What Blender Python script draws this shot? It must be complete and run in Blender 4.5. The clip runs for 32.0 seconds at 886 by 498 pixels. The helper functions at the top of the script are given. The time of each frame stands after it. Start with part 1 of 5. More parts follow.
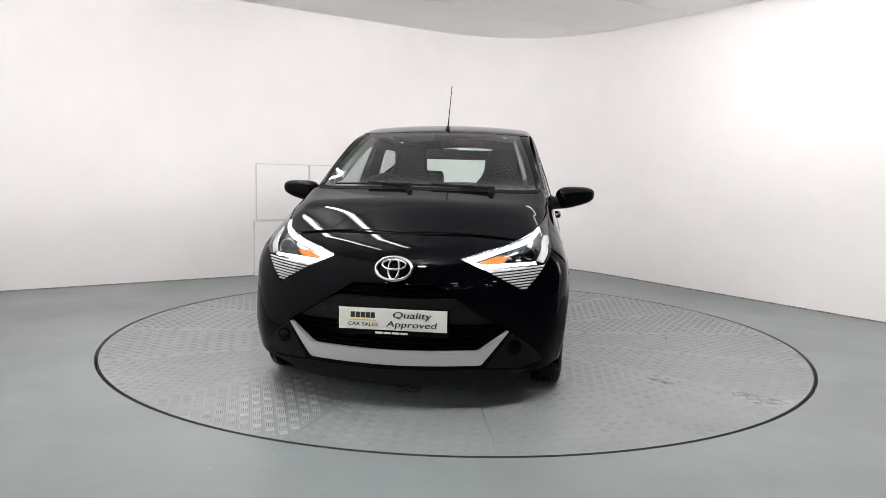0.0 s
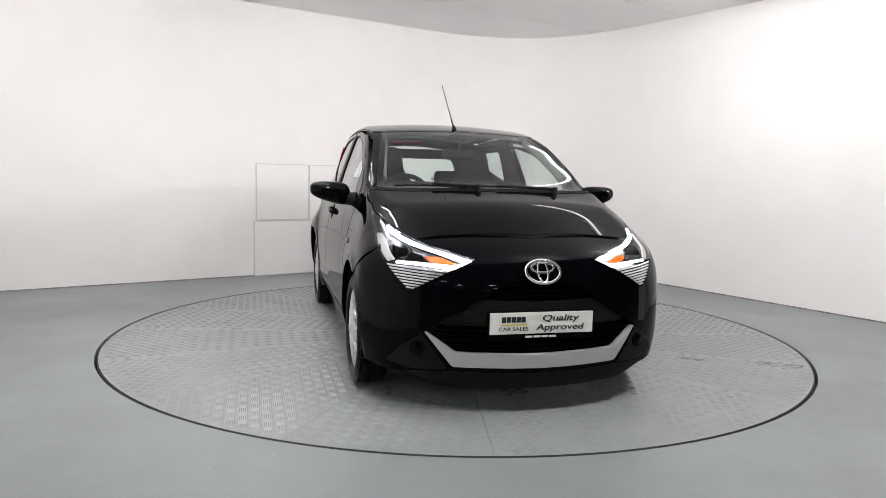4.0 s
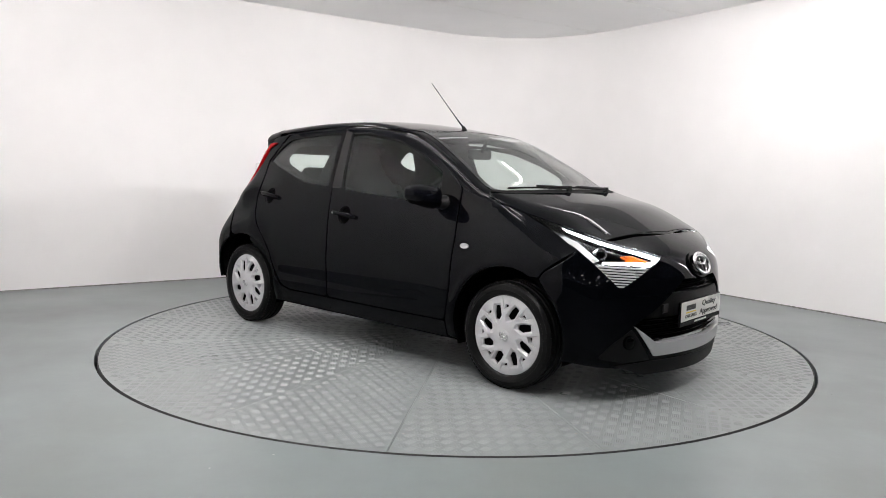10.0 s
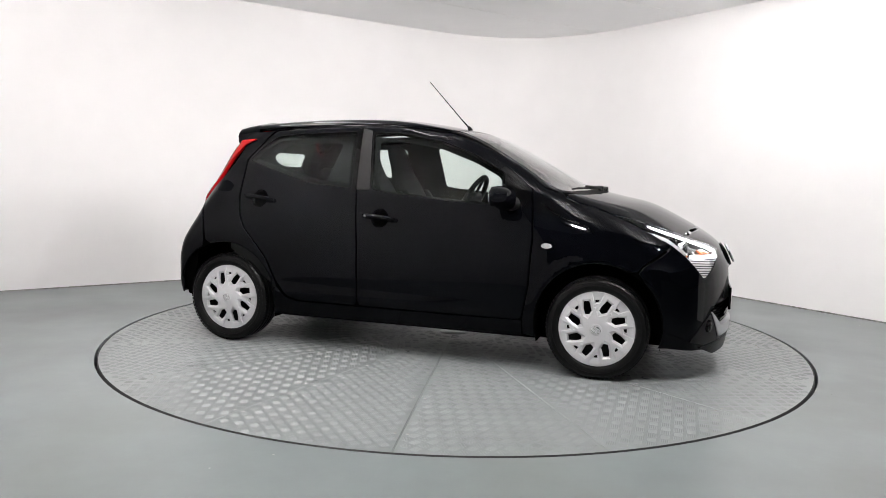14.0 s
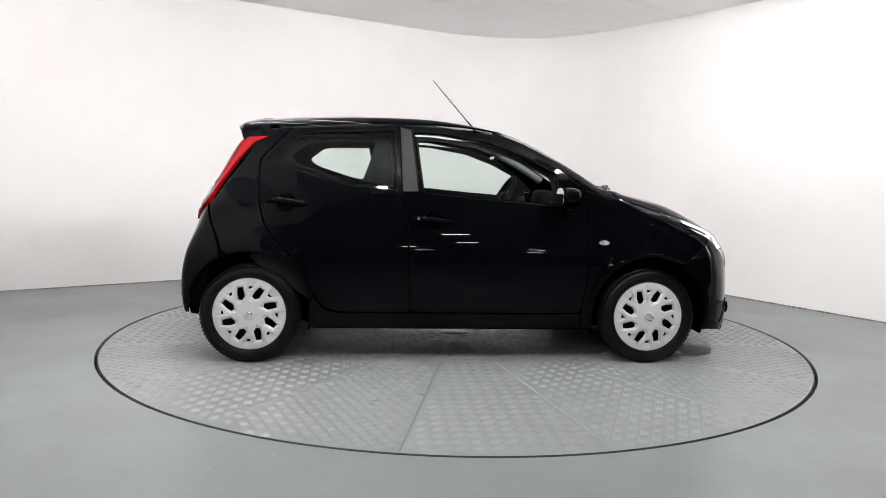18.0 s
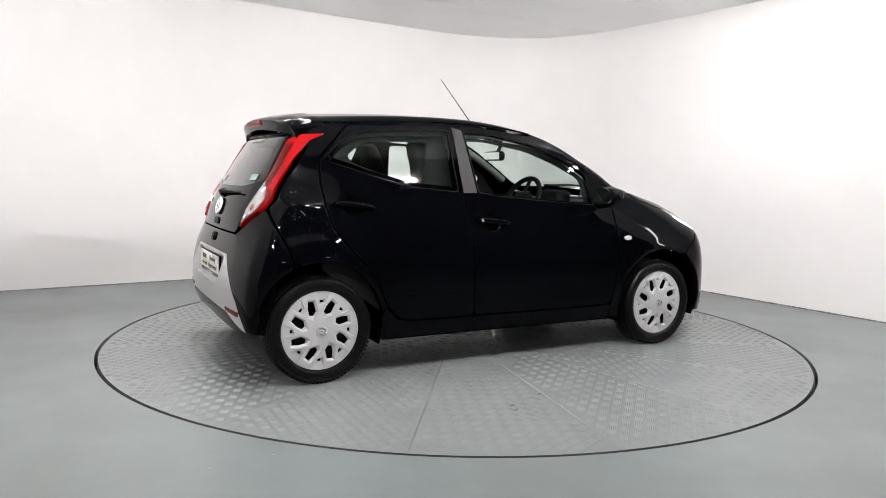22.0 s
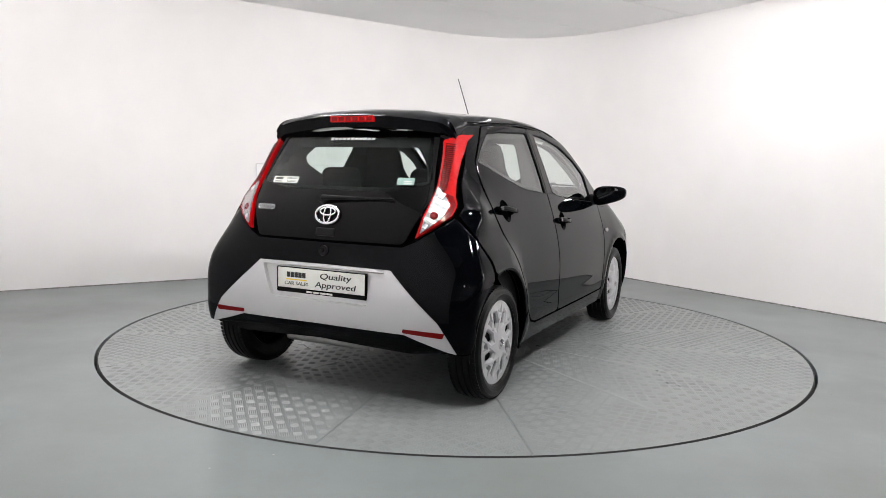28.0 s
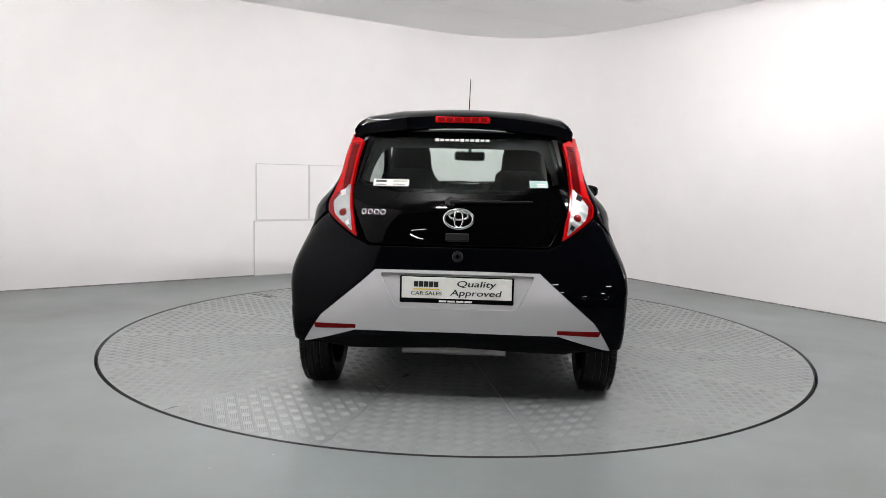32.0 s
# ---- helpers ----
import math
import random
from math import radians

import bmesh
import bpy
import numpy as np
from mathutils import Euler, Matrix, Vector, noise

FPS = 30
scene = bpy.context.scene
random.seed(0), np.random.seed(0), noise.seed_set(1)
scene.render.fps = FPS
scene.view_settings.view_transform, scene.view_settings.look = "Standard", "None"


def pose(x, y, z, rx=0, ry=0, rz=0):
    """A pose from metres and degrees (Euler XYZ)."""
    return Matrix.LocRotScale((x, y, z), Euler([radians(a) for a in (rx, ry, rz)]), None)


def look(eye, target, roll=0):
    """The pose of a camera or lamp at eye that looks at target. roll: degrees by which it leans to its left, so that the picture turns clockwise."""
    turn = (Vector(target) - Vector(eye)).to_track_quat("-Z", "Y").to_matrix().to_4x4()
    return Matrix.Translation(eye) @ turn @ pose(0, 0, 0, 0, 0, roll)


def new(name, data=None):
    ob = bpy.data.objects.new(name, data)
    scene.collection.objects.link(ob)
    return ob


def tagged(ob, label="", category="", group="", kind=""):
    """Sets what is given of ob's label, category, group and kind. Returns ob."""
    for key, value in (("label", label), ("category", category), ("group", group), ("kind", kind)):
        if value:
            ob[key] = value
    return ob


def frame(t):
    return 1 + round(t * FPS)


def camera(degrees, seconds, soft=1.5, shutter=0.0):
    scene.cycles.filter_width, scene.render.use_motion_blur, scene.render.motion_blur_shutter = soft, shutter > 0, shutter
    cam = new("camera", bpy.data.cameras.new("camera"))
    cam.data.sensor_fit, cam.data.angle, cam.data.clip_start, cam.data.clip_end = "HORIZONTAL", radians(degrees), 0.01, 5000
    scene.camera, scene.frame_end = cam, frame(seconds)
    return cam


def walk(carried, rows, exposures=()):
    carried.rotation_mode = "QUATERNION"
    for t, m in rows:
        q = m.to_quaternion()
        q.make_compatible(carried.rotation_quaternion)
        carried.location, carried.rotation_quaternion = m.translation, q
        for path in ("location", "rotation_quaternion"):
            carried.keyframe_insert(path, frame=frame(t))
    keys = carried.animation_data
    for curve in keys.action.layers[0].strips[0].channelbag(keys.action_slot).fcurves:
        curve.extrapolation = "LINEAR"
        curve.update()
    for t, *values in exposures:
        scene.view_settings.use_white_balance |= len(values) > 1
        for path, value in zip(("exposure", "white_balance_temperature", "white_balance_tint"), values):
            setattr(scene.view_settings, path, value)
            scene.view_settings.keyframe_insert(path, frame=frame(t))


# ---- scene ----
cam = camera(62.87, 32.0, soft=0.75)
EYE, AIM = Vector((0.0, -5.0253, 1.1056)), (-1.0164, 5.9381, 1.3232)  # yaw, dip and lean in degrees
yaw, dip = radians(AIM[0]), radians(AIM[1])
ahead = Vector((math.sin(yaw) * math.cos(dip), math.cos(yaw) * math.cos(dip), -math.sin(dip)))
walk(cam, [(0.0, look(EYE, EYE + ahead, AIM[2])), (32.0, look(EYE, EYE + ahead, AIM[2]))], exposures=((0.0, 0.33), (3.0, 0.32), (6.0, 0.25), (9.0, 0.30), (12.0, 0.37), (16.0, 0.41), (22.0, 0.41), (25.0, 0.36), (28.0, 0.31), (32.0, 0.23)))


def turn_at(t):
    """The turntable's turn in degrees at t seconds."""
    return -96.713 + 5.50026 * t + 0.0141974 * t * t - 0.000185563 * t ** 3


TABLE_RADIUS = 2.278
CAR_X, CAR_Y = -0.0917, -0.0739  # the car's middle on the table

# ---- light ----
world = bpy.data.worlds.new("dim_hall_air")
world.use_nodes = True
world.node_tree.nodes["Background"].inputs[0].default_value = (0.9, 0.95, 1.0, 1)
world.node_tree.nodes["Background"].inputs[1].default_value = 0.01
scene.world = world


# ---- materials ----
def nodes_of(m):
    m.use_nodes = True
    nt = m.node_tree
    return nt, nt.nodes["Principled BSDF"], nt.links


def coat_of(name, colour, rough=0.5, metal=0.0, vary=0.08, scale=12.0, bump=0.0, bump_scale=120.0, gloss=0.5, coat=0.0, stains=0.0, stain_scale=2.0, stain_colour=None, rough_vary=0.06, specks=0.0, apart=False):
    """A procedural surface: colour with grain at two scales, uneven gloss and fine relief."""
    m = bpy.data.materials.new(name)
    nt, b, link = nodes_of(m)
    co = nt.nodes.new("ShaderNodeTexCoord")
    place = co.outputs["Object"]
    if apart:  # each piece has its own stretch of the pattern
        info, far_off, put_ = nt.nodes.new("ShaderNodeObjectInfo"), nt.nodes.new("ShaderNodeMath"), nt.nodes.new("ShaderNodeVectorMath")
        far_off.operation, far_off.inputs[1].default_value = "MULTIPLY", 37.0
        link.new(info.outputs["Random"], far_off.inputs[0])
        link.new(place, put_.inputs[0])
        link.new(far_off.outputs[0], put_.inputs[1])
        place = put_.outputs[0]
    fine = nt.nodes.new("ShaderNodeTexNoise")
    fine.inputs["Scale"].default_value, fine.inputs["Detail"].default_value = scale, 6
    link.new(place, fine.inputs["Vector"])
    big = nt.nodes.new("ShaderNodeTexNoise")
    big.inputs["Scale"].default_value, big.inputs["Detail"].default_value = stain_scale, 8
    link.new(place, big.inputs["Vector"])
    ramp = nt.nodes.new("ShaderNodeValToRGB")
    lo = [max(0, c * (1 - vary)) for c in colour]
    hi = [min(1, c * (1 + vary)) for c in colour]
    ramp.color_ramp.elements[0].color, ramp.color_ramp.elements[1].color = (*lo, 1), (*hi, 1)
    ramp.color_ramp.elements[0].position, ramp.color_ramp.elements[1].position = 0.3, 0.7
    link.new(fine.outputs["Fac"], ramp.inputs[0])
    out = ramp.outputs[0]
    if stains:
        sr = nt.nodes.new("ShaderNodeMapRange")
        sr.inputs[1].default_value, sr.inputs[2].default_value, sr.inputs[4].default_value = 0.46, 0.70, stains
        link.new(big.outputs["Fac"], sr.inputs[0])
        mix = nt.nodes.new("ShaderNodeMix")
        mix.data_type = "RGBA"
        link.new(sr.outputs[0], mix.inputs[0])
        link.new(out, mix.inputs[6])
        mix.inputs[7].default_value = (*(stain_colour or [c * 0.55 for c in colour]), 1)
        out = mix.outputs[2]
    if specks:
        vo = nt.nodes.new("ShaderNodeTexVoronoi")
        vo.inputs["Scale"].default_value = 4.5
        link.new(place, vo.inputs["Vector"])
        near = nt.nodes.new("ShaderNodeMapRange")
        near.inputs[1].default_value, near.inputs[2].default_value, near.inputs[3].default_value, near.inputs[4].default_value = 0.010, 0.026, specks, 0.0
        link.new(vo.outputs["Distance"], near.inputs[0])
        sm = nt.nodes.new("ShaderNodeMix")
        sm.data_type = "RGBA"
        link.new(near.outputs[0], sm.inputs[0])
        link.new(out, sm.inputs[6])
        bw = nt.nodes.new("ShaderNodeValToRGB")
        bw.color_ramp.interpolation = "CONSTANT"
        bw.color_ramp.elements[0].color, bw.color_ramp.elements[1].color = (0.05, 0.05, 0.045, 1), (0.5, 0.5, 0.48, 1)
        bw.color_ramp.elements[1].position = 0.62
        link.new(vo.outputs["Color"], bw.inputs[0])
        link.new(bw.outputs[0], sm.inputs[7])
        out = sm.outputs[2]
    link.new(out, b.inputs["Base Color"])
    rr = nt.nodes.new("ShaderNodeMapRange")
    rr.inputs[1].default_value, rr.inputs[2].default_value = 0.3, 0.7
    rr.inputs[3].default_value, rr.inputs[4].default_value = max(0.0, rough - rough_vary), min(1, rough + rough_vary)
    link.new(big.outputs["Fac"], rr.inputs[0])
    link.new(rr.outputs[0], b.inputs["Roughness"])
    b.inputs["Metallic"].default_value = metal
    b.inputs["Specular IOR Level"].default_value = gloss
    b.inputs["Coat Weight"].default_value = coat
    b.inputs["Coat Roughness"].default_value = 0.02
    if bump:
        bn = nt.nodes.new("ShaderNodeTexNoise")
        bn.inputs["Scale"].default_value, bn.inputs["Detail"].default_value = bump_scale, 5
        link.new(place, bn.inputs["Vector"])
        bu = nt.nodes.new("ShaderNodeBump")
        bu.inputs["Strength"].default_value, bu.inputs["Distance"].default_value = bump, 0.004
        link.new(bn.outputs["Fac"], bu.inputs["Height"])
        link.new(bu.outputs[0], b.inputs["Normal"])
    return m


def pane_of(name, tint, gloss=1.0):
    """Thin clear glass: light passes tinted, and the gloss grows at grazing angles."""
    m = bpy.data.materials.new(name)
    nt, b, link = nodes_of(m)
    nt.nodes.remove(b)
    clear, shine, mix, facing, curve_, lift_ = (nt.nodes.new("ShaderNode" + k) for k in ("BsdfTransparent", "BsdfGlossy", "MixShader", "LayerWeight", "Math", "Math"))
    clear.inputs[0].default_value = (*tint, 1)
    shine.inputs["Roughness"].default_value = 0.01
    shine.inputs[0].default_value = (gloss, gloss, gloss, 1)
    facing.inputs[0].default_value = 0.5
    curve_.operation, curve_.inputs[1].default_value = "POWER", 3.5
    lift_.operation, lift_.inputs[1].default_value, lift_.inputs[2].default_value = "MULTIPLY_ADD", 0.90, 0.011
    link.new(facing.outputs["Facing"], curve_.inputs[0])
    link.new(curve_.outputs[0], lift_.inputs[0])
    link.new(lift_.outputs[0], mix.inputs[0])
    link.new(clear.outputs[0], mix.inputs[1])
    link.new(shine.outputs[0], mix.inputs[2])
    link.new(mix.outputs[0], nt.nodes["Material Output"].inputs[0])
    return m


def glow_of(name, colour, strength):
    m = bpy.data.materials.new(name)
    nt, b, link = nodes_of(m)
    b.inputs["Base Color"].default_value = (*colour, 1)
    b.inputs["Emission Color"].default_value = (*colour, 1)
    b.inputs["Emission Strength"].default_value = strength
    return m


WALL = coat_of("white_wall_paint", (0.83, 0.812, 0.805), 0.55, vary=0.015, scale=3, bump=0.06, bump_scale=260, gloss=0.3, stains=0.06, stain_scale=0.6)
CEIL = coat_of("pale_grey_ceiling_paint", (0.88, 0.88, 0.88), 0.7, vary=0.02, scale=2, gloss=0.2)
# the hall's dimness is put into this near-black colour
HALL = coat_of("darkened_concrete", (0.02, 0.02, 0.02), 0.9, vary=0.2, scale=2, gloss=0.2)
FLOOR = coat_of("grey_green_floor_paint", (0.192, 0.217, 0.216), 0.36, vary=0.06, scale=4, bump=0.10, bump_scale=14, stains=0.6, stain_scale=0.8, stain_colour=(0.176, 0.184, 0.173), rough_vary=0.08, specks=0.75)
PLATE = coat_of("painted_tread_plate", (0.206, 0.222, 0.220), 0.30, vary=0.06, scale=6, bump=0.06, bump_scale=60, stains=0.12, stain_scale=1.6, stain_colour=(0.186, 0.194, 0.182), rough_vary=0.03, specks=0.6, apart=True)
TREAD = coat_of("worn_tread_bars", (0.232, 0.247, 0.244), 0.42, vary=0.12, scale=5, metal=0.1, rough_vary=0.10)
GAP = coat_of("black_rubber_joint", (0.012, 0.012, 0.012), 0.8)
PAINT = coat_of("black_car_paint", (0.0012, 0.0014, 0.0021), 0.012, vary=0.05, scale=400, gloss=0.085, rough_vary=0.006)
GLOSS = coat_of("gloss_black_plastic", (0.0009, 0.0009, 0.0010), 0.02, vary=0.05, gloss=0.10, rough_vary=0.01)
MATT = coat_of("matt_black_plastic", (0.0035, 0.0035, 0.0037), 0.5, vary=0.15, scale=60, bump=0.1, bump_scale=900, gloss=0.16)
SATIN = coat_of("satin_pillar_film", (0.010, 0.0092, 0.0092), 0.45, vary=0.08, scale=60, gloss=0.25)
SILVER = coat_of("silver_paint", (0.50, 0.50, 0.51), 0.33, metal=0.45, vary=0.02, scale=700, rough_vary=0.02)
COVER = coat_of("silver_wheel_plastic", (0.52, 0.52, 0.53), 0.34, metal=0.25, vary=0.04, scale=300)
CHROME = coat_of("bright_chrome", (0.80, 0.80, 0.81), 0.07, metal=1.0, vary=0.02, rough_vary=0.03)
LINER = coat_of("dull_wheel_house_felt", (0.0014, 0.0014, 0.0014), 1.0, vary=0.3, gloss=0.0)
RUBBER = coat_of("tyre_rubber", (0.0024, 0.0024, 0.0024), 0.34, vary=0.2, scale=40, bump=0.12, bump_scale=200, gloss=0.16)
CLOTH = coat_of("dark_seat_cloth", (0.022, 0.0225, 0.023), 0.95, vary=0.25, scale=90, bump=0.2, bump_scale=500, gloss=0.05)
TRIM = coat_of("dark_cabin_plastic", (0.011, 0.0112, 0.0115), 0.75, vary=0.1, scale=50, gloss=0.10)
LINING = coat_of("grey_roof_lining", (0.14, 0.14, 0.135), 0.9, vary=0.06, scale=60)
GLASS = pane_of("green_tinted_glass", (0.84, 0.90, 0.875))
DARKGLASS = pane_of("rear_tinted_glass", (0.82, 0.885, 0.86))
CLEAR = pane_of("clear_lamp_cover", (0.95, 0.96, 0.96))
MIRROR = coat_of("mirror_glass", (0.85, 0.86, 0.86), 0.01, metal=1.0, vary=0.0, rough_vary=0.0)
RED = coat_of("red_lamp_lens", (0.33, 0.002, 0.003), 0.14, vary=0.12, scale=90, coat=0.08, gloss=0.15)
REDDARK = coat_of("dark_red_lens", (0.05, 0.001, 0.0015), 0.15, vary=0.15, scale=120, gloss=0.15)
REDDEEP = coat_of("deep_red_lens", (0.13, 0.0015, 0.002), 0.15, vary=0.15, scale=120, coat=0.08, gloss=0.15)
CLEARLENS = coat_of("silvered_lamp_lens", (0.40, 0.39, 0.39), 0.22, metal=0.5, vary=0.04, scale=60)
AMBER = coat_of("amber_bulb_cover", (0.42, 0.075, 0.006), 0.2, vary=0.15)
RIB = coat_of("pale_silver_ribs", (0.62, 0.62, 0.62), 0.32, metal=0.4, vary=0.03)
WHITE = coat_of("white_plate_film", (0.72, 0.72, 0.68), 0.3, vary=0.02)
INK = coat_of("black_print", (0.01, 0.01, 0.01), 0.4)
YELLOW = coat_of("yellow_print", (0.75, 0.55, 0.03), 0.4)
PALE = coat_of("pale_print", (0.6, 0.6, 0.58), 0.5)
STICKER = coat_of("pale_green_sticker", (0.26, 0.38, 0.35), 0.4)
REFLECT = coat_of("grey_lamp_reflector", (0.09, 0.09, 0.095), 0.28, metal=0.7, vary=0.15, scale=50)
BRIGHT = coat_of("pale_lamp_bracket", (0.50, 0.50, 0.50), 0.3, metal=0.2, vary=0.05, scale=40)
LED = glow_of("white_running_light", (0.93, 0.97, 1.0), 13.0)
SEAL = coat_of("black_window_rubber", (0.003, 0.003, 0.003), 0.6, vary=0.1, gloss=0.08)
TUBE = glow_of("fluorescent_tube", (1.0, 0.972, 0.975), 54.0)
SIDETUBE = glow_of("short_fluorescent_tube", (1.0, 0.972, 0.975), 10.0)
FARTUBE = glow_of("far_fluorescent_tube", (1.0, 0.972, 0.975), 110.0)
HOUSING = coat_of("white_lamp_housing", (0.7, 0.7, 0.7), 0.4)
LAMPBOX = coat_of("dark_lamp_housing", (0.02, 0.02, 0.02), 0.5)
STEEL = coat_of("dull_exhaust_steel", (0.30, 0.29, 0.28), 0.4, metal=0.9, vary=0.2)


# ---- mesh helpers ----
def mesh_of(name, verts, faces, material, normals=None, smooth=True):
    me = bpy.data.meshes.new(name)
    me.from_pydata([tuple(map(float, v)) for v in verts], [], [tuple(map(int, f)) for f in faces])
    me.materials.append(material)
    if smooth:
        me.shade_smooth()
    if normals is not None:
        me.normals_split_custom_set_from_vertices([tuple(map(float, n)) for n in normals])
    return me


def part_mesh(name, me, parent, label=""):
    ob = new(name, me)
    ob.parent = parent
    return tagged(ob, label)


def part(name, bm, material, parent, label="", smooth=False):
    """Links a bmesh as ONE mesh object under a thing or a part (its coordinates are the parent's)."""
    me = bpy.data.meshes.new(name)
    bmesh.ops.recalc_face_normals(bm, faces=bm.faces)
    bm.to_mesh(me)
    bm.free()
    me.materials.append(material)
    if smooth:
        me.shade_smooth()
        me.set_sharp_from_angle(angle=radians(38))
    ob = new(name, me)
    if parent is not None:
        ob.parent = parent
    return tagged(ob, label)


def empty(name, label, category, m=None, group="", kind=""):
    ob = new(name)
    ob.empty_display_size = 0.1
    if m is not None:
        ob.matrix_basis = m
    return tagged(ob, label, category, group, kind)


def add_box(bm, size, at=(0, 0, 0), bevel=0.0, turn=None, segments=2):
    m = Matrix.Translation(at) @ (turn or Matrix()) @ Matrix.Diagonal((*size, 1))
    made = bmesh.ops.create_cube(bm, size=1.0, matrix=m)
    if bevel:
        edges = list({e for v in made["verts"] for e in v.link_edges})
        bmesh.ops.bevel(bm, geom=edges, offset=bevel, segments=segments, profile=0.5, affect="EDGES")
    return bm


def box(size, at=(0, 0, 0), bevel=0.0, turn=None, segments=2):
    return add_box(bmesh.new(), size, at, bevel, turn, segments)


def add_rod(bm, a, b, r, r2=None, n=10):
    a, b = Vector(a), Vector(b)
    m = Matrix.Translation((a + b) / 2) @ (b - a).to_track_quat("Z", "Y").to_matrix().to_4x4()
    bmesh.ops.create_cone(bm, cap_ends=True, segments=n, radius1=r, radius2=r if r2 is None else r2, depth=(b - a).length, matrix=m)
    return bm


def rod(a, b, r, r2=None, n=10):
    return add_rod(bmesh.new(), a, b, r, r2, n)


def spin_profile(profile, n=48, axis="y"):
    """A solid of revolution: profile of (radius, along), turned about the axis."""
    verts, faces, k = [], [], len(profile)
    for i in range(n):
        a = 2 * math.pi * i / n
        for r, h in profile:
            verts.append((r * math.cos(a), h, r * math.sin(a)) if axis == "y" else (r * math.cos(a), r * math.sin(a), h))
    for i in range(n):
        for j in range(k - 1):
            faces.append((i * k + j, i * k + j + 1, (i + 1) % n * k + j + 1, (i + 1) % n * k + j))
    return verts, faces


def loop_tube(points, r, n=8, closed=True):
    """A tube along a line of points."""
    verts, faces, m = [], [], len(points)
    pts = [Vector(p) for p in points]
    for i, p in enumerate(pts):
        d = (pts[(i + 1) % m] - pts[i - 1]) if closed else (pts[min(i + 1, m - 1)] - pts[max(i - 1, 0)])
        q = d.to_track_quat("Z", "Y")
        for j in range(n):
            a = 2 * math.pi * j / n
            verts.append(p + q @ Vector((r * math.cos(a), r * math.sin(a), 0)))
    for i in range(m if closed else m - 1):
        for j in range(n):
            faces.append((i * n + j, i * n + (j + 1) % n, (i + 1) % m * n + (j + 1) % n, (i + 1) % m * n + j))
    return verts, faces


def words(name, text, size, m, material, parent, width=None, slant=0.0):
    """Lettering in the built-in font as a thin mesh, centred at the pose m in the parent's space."""
    cu = bpy.data.curves.new(name, "FONT")
    cu.body, cu.size, cu.align_x, cu.align_y, cu.extrude, cu.shear = text, size, "CENTER", "CENTER", 0.0006, slant
    tmp = bpy.data.objects.new(name, cu)
    me = bpy.data.meshes.new_from_object(tmp)
    bpy.data.objects.remove(tmp)
    bpy.data.curves.remove(cu)
    xs = [v.co.x for v in me.vertices]
    k = width / (max(xs) - min(xs)) if width else 1.0
    stroke = bmesh.new()  # the strokes once more, a little aside, for a bold face
    stroke.from_mesh(me)
    more = bmesh.ops.duplicate(stroke, geom=stroke.verts[:] + stroke.edges[:] + stroke.faces[:])
    bmesh.ops.translate(stroke, verts=[e for e in more["geom"] if isinstance(e, bmesh.types.BMVert)], vec=(size * 0.028, size * 0.010, 0.0004))
    stroke.to_mesh(me)
    stroke.free()
    me.transform(m @ Matrix.Diagonal((k, 1, 1, 1)))
    me.materials.clear()
    me.materials.append(material)
    ob = new(name, me)
    ob.parent = parent
    return ob


# ---- the room: a white photo booth with round corners, open to a dim hall on the camera's side ----
ROOM_H = 2.76
CORNER, LEFT_WAY, RIGHT_WAY, ROUND = Vector((0.815, 4.50)), Vector((-0.811, -0.585)), Vector((0.569, -0.822)), 1.7
LEFT_CORNER, RIGHT_CORNER = CORNER + LEFT_WAY * 6.12, CORNER + RIGHT_WAY * 5.54
NEAR_END, FAR_END = Vector((-1.05, -3.56)), Vector((3.0, -0.75))  # the two jambs of the opening


def wall_line(push=0.0):
    """The walls' plan from jamb to jamb."""
    pts = []

    def bend(c, before, after, r, k):
        a, b = c + before * r, c + after * r
        pts.extend(a * (1 - t) ** 2 + c * 2 * t * (1 - t) + b * t * t for t in (i / k for i in range(k + 1)))
    pts.append(NEAR_END)
    bend(LEFT_CORNER, (NEAR_END - LEFT_CORNER).normalized(), -LEFT_WAY, 0.22, 6)
    pts.extend(CORNER + LEFT_WAY * d for d in (4.6, 3.4, 2.4))
    bend(CORNER, LEFT_WAY, RIGHT_WAY, ROUND, 24)
    pts.extend(CORNER + RIGHT_WAY * d for d in (2.4, 3.4, 4.6))
    bend(RIGHT_CORNER, -RIGHT_WAY, (FAR_END - RIGHT_CORNER).normalized(), 0.22, 6)
    pts.append(FAR_END)
    out = []
    for i, q in enumerate(pts):
        d = (pts[min(i + 1, len(pts) - 1)] - pts[max(i - 1, 0)]).normalized()
        out.append(q + Vector((-d.y, d.x)) * push)
    return out


base, back = wall_line(), wall_line(0.3)
lean_out = Vector((0.822, 0.569)) * 0.15  # the right wall leans outwards a little
verts = [(*q, 0.0) for q in base] + [(*(q + lean_out), ROOM_H + 0.1) for q in base] + [(*q, 0.0) for q in back] + [(*q, ROOM_H + 0.1) for q in back]
n = len(base)
faces = [(0, n, 3 * n, 2 * n), (n - 1, 3 * n - 1, 4 * n - 1, 2 * n - 1)]
for i in range(n - 1):
    faces += [(i, i + 1, n + i + 1, n + i), (2 * n + i + 1, 2 * n + i, 3 * n + i, 3 * n + i + 1), (n + i, n + i + 1, 3 * n + i + 1, 3 * n + i)]
wall = new("wall_booth", mesh_of("wall_booth", verts, faces, WALL))
wall.data.set_sharp_from_angle(angle=radians(40))
tagged(wall, "white painted plasterboard wall bending round the corners", "wall", kind="structure")

